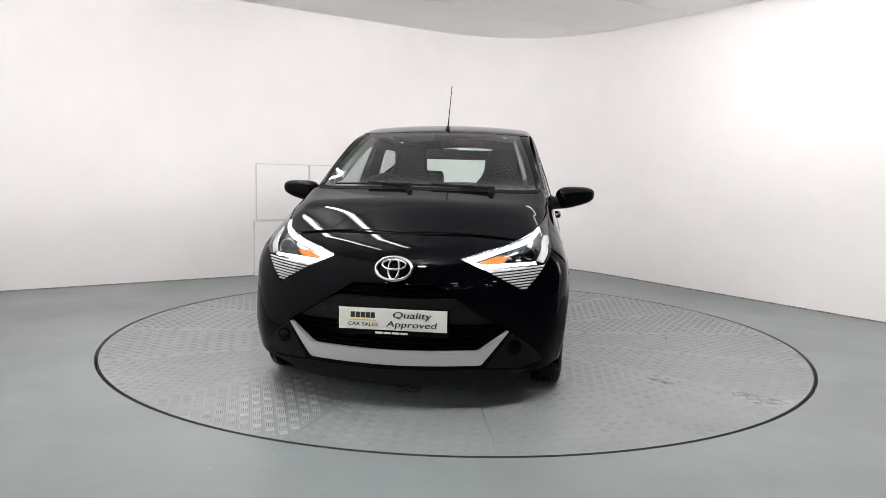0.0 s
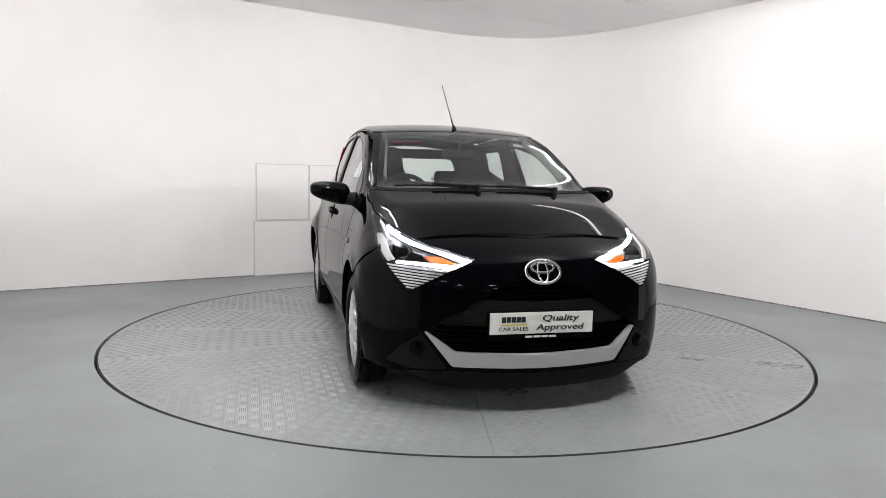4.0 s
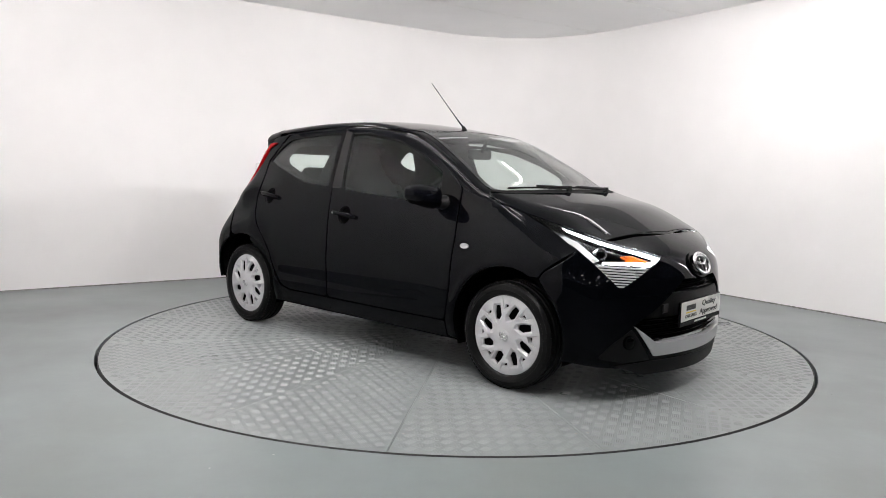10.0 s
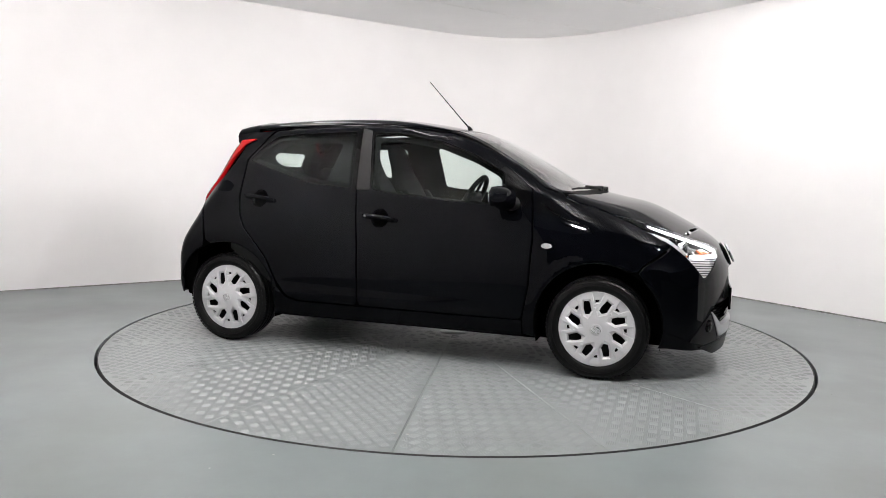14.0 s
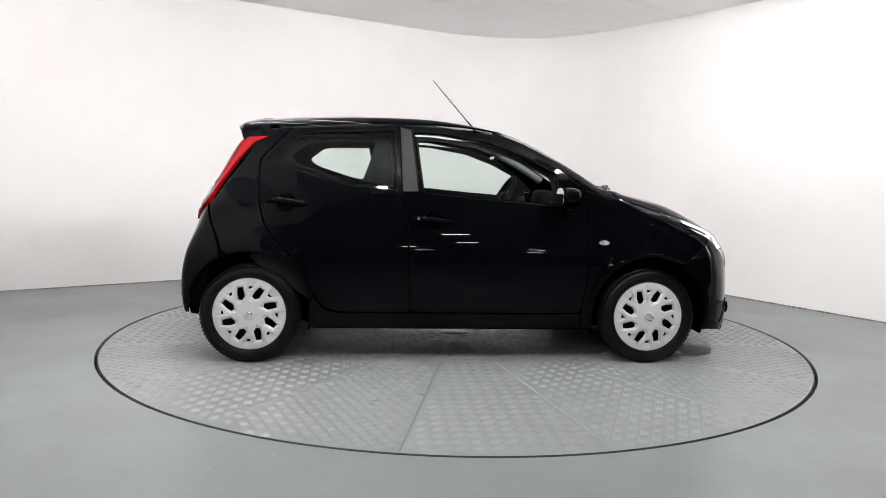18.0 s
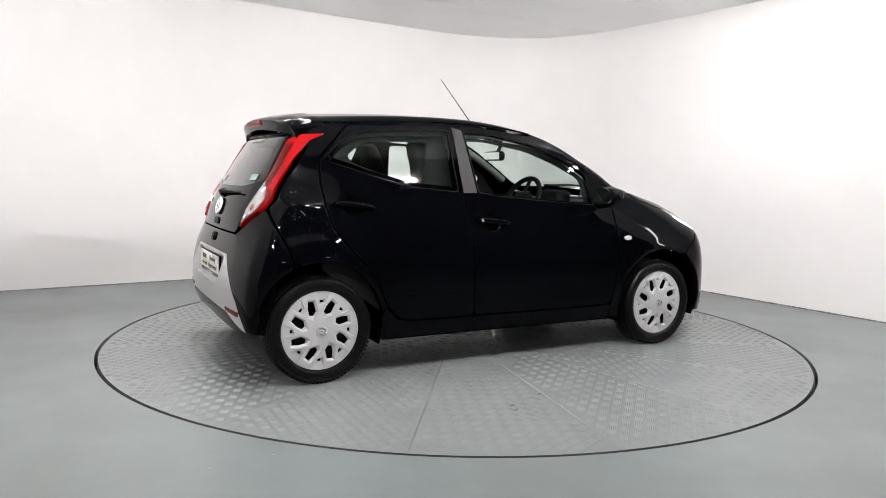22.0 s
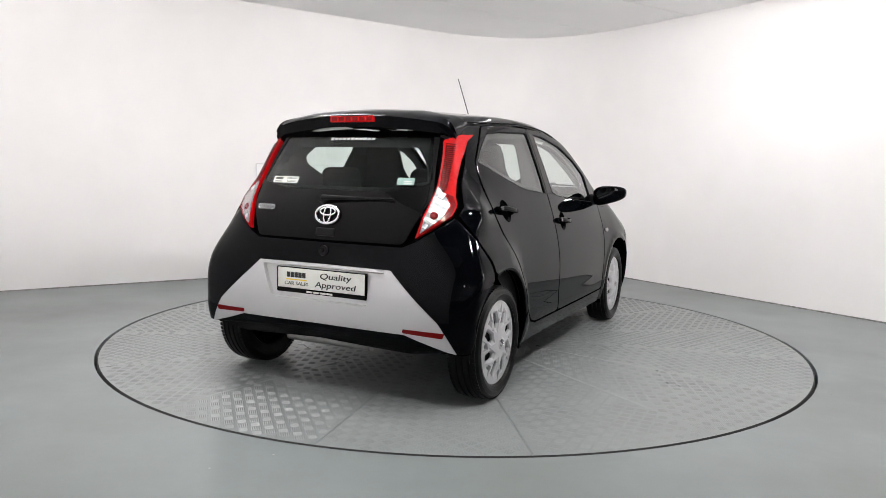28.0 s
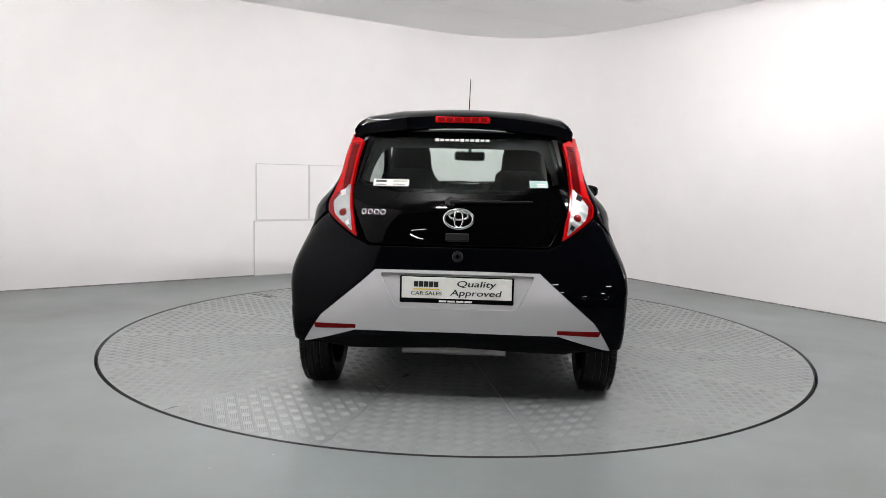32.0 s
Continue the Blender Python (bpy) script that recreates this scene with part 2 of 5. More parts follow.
# thin dirt line where the wall stands on the floor
foot = wall_line(-0.004)
v, f = [], []
for i, q in enumerate(foot):
    v += [(*q, 0.0), (*q, 0.012), (*base[i], 0.012)]
for i in range(n - 1):
    f += [(3 * i, 3 * i + 3, 3 * i + 4, 3 * i + 1), (3 * i + 1, 3 * i + 4, 3 * i + 5, 3 * i + 2)]
tagged(new("baseboard", mesh_of("baseboard", v, f, coat_of("grimy_joint", (0.22, 0.22, 0.21), 0.8, vary=0.5, scale=18))), "grimy sealed joint along the wall's foot", "joint", kind="structure")

# ceiling of big smooth boards, with thin joints along the left wall's way
ceil_bm = bmesh.new()
ang_c = math.atan2(LEFT_WAY.y, LEFT_WAY.x)
edges_c = [-0.6, 0.02, 1.225, 2.43, 3.635, 4.84, 5.75]
for a, b in zip(edges_c, edges_c[1:]):
    mid = CORNER + RIGHT_WAY * ((a + b) / 2) + LEFT_WAY * 2.8
    add_box(ceil_bm, (7.4, b - a - 0.010, 0.08), (mid.x, mid.y, ROOM_H + 0.04), turn=Matrix.Rotation(ang_c, 4, "Z"))
ceiling = part("ceiling", ceil_bm, CEIL, None)
tagged(ceiling, "pale grey ceiling of large smooth boards with thin joints", "ceiling", kind="structure")

# ground: one floor with a round pit for the turntable
PIT_RADIUS, PIT_Y = TABLE_RADIUS + 0.013, 0.007  # the table sits a little towards the near edge of its pit
v, f = [], []
N = 160
for i in range(N):
    a = 2 * math.pi * i / N
    c, s_ = math.cos(a), math.sin(a)
    v += [(c * PIT_RADIUS, s_ * PIT_RADIUS + PIT_Y, -0.10), (c * PIT_RADIUS, s_ * PIT_RADIUS + PIT_Y, 0.0), (c * 3.6, s_ * 3.6, 0.0), (c * 30, s_ * 30, 0.0)]
for i in range(N):
    j = (i + 1) % N
    for k in range(3):
        f.append((4 * i + k, 4 * i + k + 1, 4 * j + k + 1, 4 * j + k))
floor = new("floor", mesh_of("floor", v, f, FLOOR, smooth=False))
tagged(floor, "grey-green painted concrete floor with scuffs and specks", "floor", kind="structure")
verts, faces = spin_profile([(0.0, -0.10), (TABLE_RADIUS + 0.04, -0.10)], 64, "z")
tagged(new("pit_floor", mesh_of("pit_floor", verts, faces, GAP)), "dark bottom of the turntable pit", "floor", kind="structure")

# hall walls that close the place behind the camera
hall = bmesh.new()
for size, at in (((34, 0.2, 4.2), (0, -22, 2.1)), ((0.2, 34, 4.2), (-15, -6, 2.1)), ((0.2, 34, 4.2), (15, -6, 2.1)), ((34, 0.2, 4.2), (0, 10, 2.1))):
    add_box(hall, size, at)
tagged(part("wall_hall", hall, HALL, None), "concrete walls of the parking hall, dimness put into a near-black colour", "wall", kind="structure")
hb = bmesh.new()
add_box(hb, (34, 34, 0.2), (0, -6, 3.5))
tagged(part("hall_ceiling", hb, HALL, None), "concrete hall ceiling, dimness put into a near-black colour", "ceiling", kind="structure")

# access hatches in the left wall
wall_turn = math.atan2(-LEFT_WAY.y, -LEFT_WAY.x)
hatch_label = "flush white painted access panel in the wall"
for cx, cz, w, h in ((-1.834, 0.874, 0.574, 0.578), (-1.345, 0.874, 0.60, 0.578), (-1.806, 0.290, 0.69, 0.566)):
    cy = 2.612 + 0.7213 * (cx + 1.79)
    th = empty("access_panel", hatch_label, "wall panel", Matrix.Translation((cx, cy, cz)) @ Matrix.Rotation(wall_turn, 4, "Z"), group="wall access panels")
    part("door_leaf", box((w - 0.008, 0.012, h - 0.008), (0, -0.001, 0), 0.002), WALL, th)
    rim = bmesh.new()
    for sz, at in (((w, 0.016, 0.008), (0, 0, h / 2)), ((w, 0.016, 0.008), (0, 0, -h / 2)), ((0.008, 0.016, h), (-w / 2, 0, 0)), ((0.008, 0.016, h), (w / 2, 0, 0))):
        add_box(rim, sz, at)
    part("joint", rim, coat_of("grey_joint", (0.60, 0.60, 0.59), 0.8), th, "grey shadow joint round the panel")


# ---- lamps ----
def tube_lamp(x, y, z, turn, length, glow, label):
    th = empty("ceiling_tube_lamp", label, "lamp", Matrix.Translation((x, y, z)) @ Matrix.Rotation(radians(turn), 4, "Z"), group="fluorescent lamps")
    part("housing", box((length + 0.06, 0.10, 0.05), (0, 0, 0.045), 0.008), HOUSING, th)
    part("tube", rod((-length / 2, 0, 0), (length / 2, 0, 0), 0.019, n=12), glow, th, "glowing white tube", smooth=True)
    for s_ in (-1, 1):
        part("end_cap", box((0.02, 0.045, 0.06), (s_ * (length / 2 + 0.012), 0, 0.01), 0.003), HOUSING, th)


def flood_lamp(x, y, z, glow, aim, visor=False):
    th = empty("ceiling_flood_lamp", "square dark flood lamp hanging on a stem under the ceiling", "lamp", look((x, y, z), aim), group="flood lamps")
    up_ = th.matrix_basis.inverted() @ Vector((x, y, ROOM_H + 0.01))
    part("bracket", rod((0, 0, 0.05), up_, 0.014), LAMPBOX, th)
    part("housing", box((0.26, 0.24, 0.05), (0, 0, 0.03), 0.01), LAMPBOX, th)
    part("diffuser", box((0.13, 0.045, 0.012), (0, 0, 0.0), 0.004), glow, th, "glowing white diffuser")
    part("reflector_rim", box((0.26, 0.03, 0.05), (0, 0.115, -0.01), 0.004), LAMPBOX, th)
    # added unseen plate that keeps this lamp's light off the near floor
    if visor:
        part("visor", box((0.30, 0.006, 0.15), (0, -0.055, -0.055), 0.002), LAMPBOX, th, "unseen dark plate added to cut the lamp's downward light")


def upright_lamp(x, y, z0, z1, turn):
    th = empty("upright_strip_lamp", "upright white strip lamp at the edge of the opening", "lamp", Matrix.Translation((x, y, 0)) @ Matrix.Rotation(radians(turn), 4, "Z"), group="strip lamps")
    part("lamp_post", box((0.07, 0.05, z1 + 0.15), (0, -0.045, (z1 + 0.15) / 2), 0.006), HOUSING, th)
    part("glowing_strip", box((0.045, 0.03, z1 - z0), (0, 0, (z0 + z1) / 2), 0.006), STRIP, th, "glowing white strip")


STRIP = glow_of("strip_diffuser", (1.0, 0.972, 0.975), 45.0)
FLOODS = [glow_of("flood_diffuser", (1.0, 0.972, 0.975), k) for k in (2200.0, 1650.0, 2900.0)]
for x, y, turn, length, glow in ((-1.02, -0.35, 117, 2.3, TUBE), (-1.42, -0.55, 117, 2.3, TUBE), (1.46, 0.84, -50, 1.5, SIDETUBE)):
    tube_lamp(x, y, ROOM_H - 0.08, turn, length, glow, "long white fluorescent tube lamp under the ceiling")
for (x, y, aim), glow in zip(((1.55, -2.28, (-0.9, 3.0, 0.7)), (-0.33, -3.05, (0.3, 4.2, 0.9)), (2.85, -0.82, (-3.0, 1.7, 0.7))), FLOODS):
    flood_lamp(x, y, ROOM_H - (0.20 if x < 2 else 0.38), glow, aim, x > 2)
upright_lamp(-1.06, -3.50, 1.18, 1.95, -30)
upright_lamp(3.02, -0.70, 0.95, 1.55, 60)
for i in range(6):
    for j in range(4):
        tube_lamp(-9 + i * 3.6 + (j % 2) * 0.9, -9.5 - j * 3.1, 3.2, 20 + 14 * ((i * 3 + j) % 3), 0.5, FARTUBE, "far fluorescent tube lamp in the hall")

# ---- turntable ----
table = empty("turntable", "round steel car turntable, grey painted tread plate", "turntable")
verts, faces = spin_profile([(0.0, -0.09), (TABLE_RADIUS - 0.006, -0.09), (TABLE_RADIUS - 0.006, 0.0), (TABLE_RADIUS - 0.012, 0.001)], 160, "z")
part_mesh("deck_rim", mesh_of("deck_rim", verts, faces, GAP), table, "black rim edge")
SEAM0, SECTORS = 11.5, 16
R_IN, R_OUT = 0.10, TABLE_RADIUS - 0.009
half = math.pi / SECTORS


def sector_mesh():
    out = []
    gap = 0.0013
    for r, n_ in ((R_IN, 4), (R_OUT, 14)):
        a = half - gap / r
        row = [(r * math.cos(-a + 2 * a * i / n_), r * math.sin(-a + 2 * a * i / n_)) for i in range(n_ + 1)]
        out.append(row)
    ring = out[1] + out[0][::-1]
    k = len(ring)
    v = [(x, y, 0.0) for x, y in ring] + [(x, y, -0.012) for x, y in ring]
    f = [tuple(range(k))] + [(i, k + i, k + (i + 1) % k, (i + 1) % k) for i in range(k)]
    return mesh_of("tread_plate", v, f, PLATE, smooth=False)


sector = sector_mesh()
for i in range(SECTORS):
    ob = part_mesh("tread_plate", sector, table)
    ob.rotation_euler.z = radians(SEAM0 + 11.25 + i * 22.5)
verts, faces = spin_profile([(0.0, 0.0), (R_IN - 0.003, 0.0), (R_IN - 0.003, -0.012)], 48, "z")
part_mesh("hub_plate", mesh_of("hub_plate", verts, faces, PLATE), table)
# raised tread: groups of five short bars, laid crosswise in turn
v, f = [], []
pitch, ln, wd, hi = 0.054, 0.021, 0.0040, 0.0012
for i in range(SECTORS):
    turn = radians(SEAM0 + 11.25 + i * 22.5)
    c, s_ = math.cos(turn), math.sin(turn)
    for iu in range(-6, 60):
        for iv in range(-16, 17):
            u, w = 0.30 + (iu + 0.5) * pitch * 0.7071 * 2 * 0.5 + 0.0, iv * pitch * 1.4142 + (0.5 * pitch * 1.4142 if iu % 2 else 0.0)
            r = math.hypot(u, w)
            if r > R_OUT - 0.02 or r < R_IN + 0.02 or abs(w) > u * math.tan(half) - 0.019:
                continue
            lean = math.pi / 4 if iu % 2 else -math.pi / 4
            d, e = (math.cos(lean), math.sin(lean)), (-math.sin(lean), math.cos(lean))
            for bar in range(-2, 3):
                off, l_ = bar * 0.0088, ln * (1 - 0.06 * abs(bar))
                k = len(v)
                for a, b, h in ((-l_, -wd, 0), (l_, -wd, 0), (l_, wd, 0), (-l_, wd, 0), (-l_ * 0.8, 0, hi), (l_ * 0.8, 0, hi)):
                    x, y = u + d[0] * a + e[0] * (b + off), w + d[1] * a + e[1] * (b + off)
                    v.append((c * x - s_ * y, s_ * x + c * y, h))
                f += [(k, k + 1, k + 5, k + 4), (k + 2, k + 3, k + 4, k + 5), (k + 1, k + 2, k + 5), (k + 3, k, k + 4)]
ob = part_mesh("tread_pattern", mesh_of("tread_pattern", v, f, TREAD, smooth=False), table, "raised worn lozenges")
tagged(ob, kind="stuff")
# screw heads along the seams
for i in range(SECTORS):
    turn = radians(SEAM0 + i * 22.5)
    for r in (0.62, 1.08, 1.55, 2.05):
        for side_ in (-1, 1):
            a = turn + side_ * 0.028 / r
            b_ = bmesh.new()
            bmesh.ops.create_cone(b_, cap_ends=True, segments=8, radius1=0.007, radius2=0.006, depth=0.002, matrix=Matrix.Translation((r * math.cos(a), r * math.sin(a), 0.001)))
            part("screw", b_, STEEL, table)

# ---- the car's outer surface, as one function of space (car's own metres: x ahead, y to its left, z up) ----
def curve(knots, soft=0.03):
    """A smooth function through (place, value) knots."""
    xs, ys = np.array([k[0] for k in knots], float), np.array([k[1] for k in knots], float)
    d = np.diff(ys) / np.diff(xs)
    m = np.concatenate([[d[0]], (d[:-1] + d[1:]) / 2, [d[-1]]])
    flat = np.where(d[:-1] * d[1:] <= 0)[0] + 1
    m[flat] = 0
    g = np.linspace(xs[0] - 0.3, xs[-1] + 0.3, 1500)
    gc = np.clip(g, xs[0], xs[-1])
    i = np.clip(np.searchsorted(xs, gc) - 1, 0, len(xs) - 2)
    h = xs[i + 1] - xs[i]
    s = (gc - xs[i]) / h
    v = (ys[i] * (1 + 2 * s) * (1 - s) ** 2 + m[i] * h * s * (1 - s) ** 2
         + ys[i + 1] * s * s * (3 - 2 * s) + m[i + 1] * h * s * s * (s - 1))
    v = v + np.where(g < xs[0], (g - xs[0]) * m[0], 0) + np.where(g > xs[-1], (g - xs[-1]) * m[-1], 0)
    n = max(1, int(3 * soft / (g[1] - g[0])))
    k = np.exp(-0.5 * (np.arange(-n, n + 1) / (n / 3)) ** 2)
    pad = np.concatenate([v[0] + (v[1] - v[0]) * np.arange(-n, 0), v, v[-1] + (v[-1] - v[-2]) * np.arange(1, n + 1)])
    v = np.convolve(pad, k / k.sum(), "valid")
    return lambda x: np.interp(x, g, v)


top_line = curve([(-1.45, 1.375), (-1.27, 1.415), (-1.1, 1.435), (-0.88, 1.450), (-0.57, 1.460), (-0.34, 1.458), (-0.1, 1.445),
                  (0.187, 1.402), (0.356, 1.3640), (0.509, 1.3015), (0.663, 1.2200), (0.817, 1.137), (0.97, 1.0500), (1.035, 1.032),
                  (1.237, 0.987), (1.388, 0.955), (1.579, 0.866), (1.731, 0.780), (1.85, 0.70), (1.95, 0.62)], 0.034)
crown = curve([(-1.4, 0.18), (-0.6, 0.13), (0.2, 0.062), (0.5, 0.026), (0.9, 0.017), (1.1, 0.036), (1.4, 0.087), (1.8, 0.22)], 0.06)
sweep = curve([(-1.4, 0.0), (0.0, 0.05), (0.4, 0.172), (0.7, 0.185), (1.0, 0.248), (1.25, 0.225), (1.8, 0.0)], 0.08)
half_width = curve([(0.12, 0.735), (0.2, 0.757), (0.31, 0.788), (0.45, 0.793), (0.6, 0.792), (0.72, 0.778), (0.83, 0.757), (0.92, 0.733),
                    (1.0, 0.709), (1.1, 0.676), (1.2, 0.640), (1.34, 0.586), (1.45, 0.535), (1.55, 0.48)])
low_taper = curve([(-1.75, 0.97), (-1.55, 1.0), (-1.35, 1.02), (-1.15, 1.022), (-0.9, 1.005), (-0.6, 1.0), (0.7, 1.0), (0.95, 1.008), (1.17, 1.018),
                   (1.35, 1.016), (1.55, 1.0), (1.75, 0.96)])
high_taper = curve([(-1.6, 0.82), (-1.3, 0.895), (-1.08, 0.942), (-0.7, 0.98), (-0.3, 1.0), (0.2, 1.0), (0.6, 0.985), (0.9, 0.955), (1.2, 0.92), (1.6, 0.85)])
nose_line = curve([(0.08, 1.845), (0.18, 1.868), (0.28, 1.880), (0.4, 1.882), (0.5, 1.878), (0.6, 1.868), (0.7, 1.852), (0.85, 1.82), (1.1, 1.76)])
tail_line = curve([(0.15, 1.53), (0.25, 1.575), (0.37, 1.600), (0.48, 1.602), (0.58, 1.588), (0.68, 1.562), (0.79, 1.535), (0.90, 1.515),
                   (1.0, 1.467), (1.1, 1.412), (1.2, 1.352), (1.33, 1.262), (1.45, 1.18)])


def softmax2(a, b, k):
    h = np.clip(0.5 + 0.5 * (a - b) / k, 0, 1)
    return b + (a - b) * h + k * h * (1 - h)


def body(p):
    """Below zero inside the car's outer skin."""
    x, y, z = p[..., 0], np.abs(p[..., 1]), p[..., 2]
    mix = np.clip((z - 0.62) / 0.52, 0, 1)
    mix = mix * mix * (3 - 2 * mix)
    wide = half_width(z) * (low_taper(x) * (1 - mix) + high_taper(x) * mix)
    for hub in (1.17, -1.17):
        ring = np.hypot(x - hub, z - 0.29)
        wide = wide + 0.007 * np.exp(-((ring - 0.368) / 0.026) ** 2)
    wide = wide + 0.013 * np.exp(-((np.hypot(x + 1.17, z - 0.29) - 0.425) / 0.06) ** 2) * np.clip((-x - 0.9) / 0.2, 0, 1) * np.clip((z - 0.42) / 0.15, 0, 1)  # rear haunch
    wide = wide + 0.042 * np.exp(-((z - 0.94) / 0.075) ** 2 - ((x + 1.30) / 0.13) ** 2)  # shoulder under the tail lamp
    doors = np.clip((x + 1.05) / 0.25, 0, 1) * np.clip((0.85 - x) / 0.3, 0, 1)
    wide = wide + doors * (-0.004 * np.exp(-((z - 0.40) / 0.05) ** 2))
    side = (y - wide) * 0.95
    over = (z - top_line(x + sweep(x) * y * y) + crown(x) * y * y) * 0.85
    fore = x - nose_line(z) + 0.43 * y ** 2 + 0.15 * y ** 6
    aft = (-x - tail_line(z) + (0.05 + 0.10 * mix) * y ** 2 + (0.12 + 0.9 * mix) * y ** 6) * 0.92
    front = np.clip((x - 1.0) / 0.35, 0, 1)
    f = softmax2(side, over, 0.04 + 0.10 * front)
    f = softmax2(f, fore, 0.10)
    return softmax2(f, aft, 0.05)


def skin_normal(p):
    e = 2e-3
    g = np.stack([body(p + np.eye(3)[i] * e) - body(p - np.eye(3)[i] * e) for i in range(3)], -1)
    return g / np.linalg.norm(g, axis=-1, keepdims=True)


def meet(start, way, far):
    """Where rays from start along way first meet the skin."""
    start, way = np.broadcast_arrays(np.asarray(start, float), np.asarray(way, float))
    lo, hi = np.zeros(start.shape[:-1]), np.full(start.shape[:-1], float(far))
    found = np.zeros(lo.shape, bool)
    for d in np.linspace(0, far, 160):
        f = body(start + way * d)
        new_hit = (f < 0) & ~found
        hi = np.where(new_hit, d, hi)
        found |= new_hit
        lo = np.where(found, lo, d)
    for _ in range(22):
        mid = (lo + hi) / 2
        f = body(start + way * mid[..., None])
        hi, lo = np.where(f < 0, mid, hi), np.where(f < 0, lo, mid)
    return start + way * hi[..., None]


# ---- panels laid on the skin ----
from mathutils.geometry import delaunay_2d_cdt


def lift(domain, uv, s=1):
    """Points of the skin over the plane (or cylinder) of a domain. s: 1 the car's left, -1 its right."""
    u, v = uv[:, 0], uv[:, 1]
    o, one = np.zeros(len(u)), np.ones(len(u))
    if domain == "side":
        return meet(np.stack([u, s * 1.1 * one, v], -1), np.array([0, -s, 0.0]), 1.1)
    if domain == "top":
        return meet(np.stack([u, v, 1.75 * one], -1), np.array([0, 0, -1.0]), 1.6)
    if domain == "front":
        return meet(np.stack([2.1 * one, u, v], -1), np.array([-1.0, 0, 0]), 1.3)
    if domain == "rear":
        return meet(np.stack([-1.9 * one, u, v], -1), np.array([1.0, 0, 0]), 1.3)
    a = u / 0.8
    if domain == "nose":
        d = np.stack([np.cos(a), np.sin(a), o], -1)
        return meet(np.array([1.0, 0, 0]) + np.stack([o, o, v], -1) + d * 1.25, -d, 1.25)
    d = np.stack([-np.cos(a), np.sin(a), o], -1)
    return meet(np.array([-0.9, 0, 0]) + np.stack([o, o, v], -1) + d * 1.25, -d, 1.25)


def nose(x, y, z):
    return (math.atan2(y, x - 1.0) * 0.8, z)


def tail(x, y, z):
    return (math.atan2(y, -0.9 - x) * 0.8, z)


def inside(poly, pts):
    x, y = pts[:, 0], pts[:, 1]
    res = np.zeros(len(pts), bool)
    q = np.roll(poly, -1, 0)
    for (x0, y0), (x1, y1) in zip(poly, q):
        if y0 == y1:
            continue
        c = (y0 > y) != (y1 > y)
        res ^= c & (x < (x1 - x0) * (y - y0) / (y1 - y0) + x0)
    return res


def rounded(poly, r=0.03, n=4):
    """The outline with its corners rounded by up to r."""
    out, m = [], len(poly)
    pts = [Vector(p[:2]) for p in poly]
    for i in range(m):
        a, b, c = pts[i - 1], pts[i], pts[(i + 1) % m]
        la, lc = (a - b).length, (c - b).length
        k = min(r, la * 0.45, lc * 0.45)
        p, q = b + (a - b) / la * k, b + (c - b) / lc * k
        for j in range(n + 1):
            t = j / n
            out.append(((1 - t) ** 2 * p + 2 * t * (1 - t) * b + t * t * q)[:])
    return out


def resample(poly, step):
    out = []
    m = len(poly)
    for i in range(m):
        a, b = np.array(poly[i], float), np.array(poly[(i + 1) % m], float)
        k = max(1, int(np.ceil(np.linalg.norm(b - a) / step)))
        if np.linalg.norm(b - a) < 1e-6:
            continue
        out += [a + (b - a) * j / k for j in range(k)]
    return np.array(out)


def shrink(poly, d):
    """The outline drawn in by d (counter-clockwise or not)."""
    p = np.array(poly, float)
    area = 0.5 * np.sum(p[:, 0] * np.roll(p[:, 1], -1) - np.roll(p[:, 0], -1) * p[:, 1])
    e = np.roll(p, -1, 0) - p
    e /= np.maximum(np.linalg.norm(e, axis=1), 1e-9)[:, None]
    nrm = np.stack([-e[:, 1], e[:, 0]], -1) * (1 if area > 0 else -1)
    n2 = nrm + np.roll(nrm, 1, 0)
    n2 /= np.maximum(np.linalg.norm(n2, axis=1), 0.5)[:, None]
    return p + n2 * d


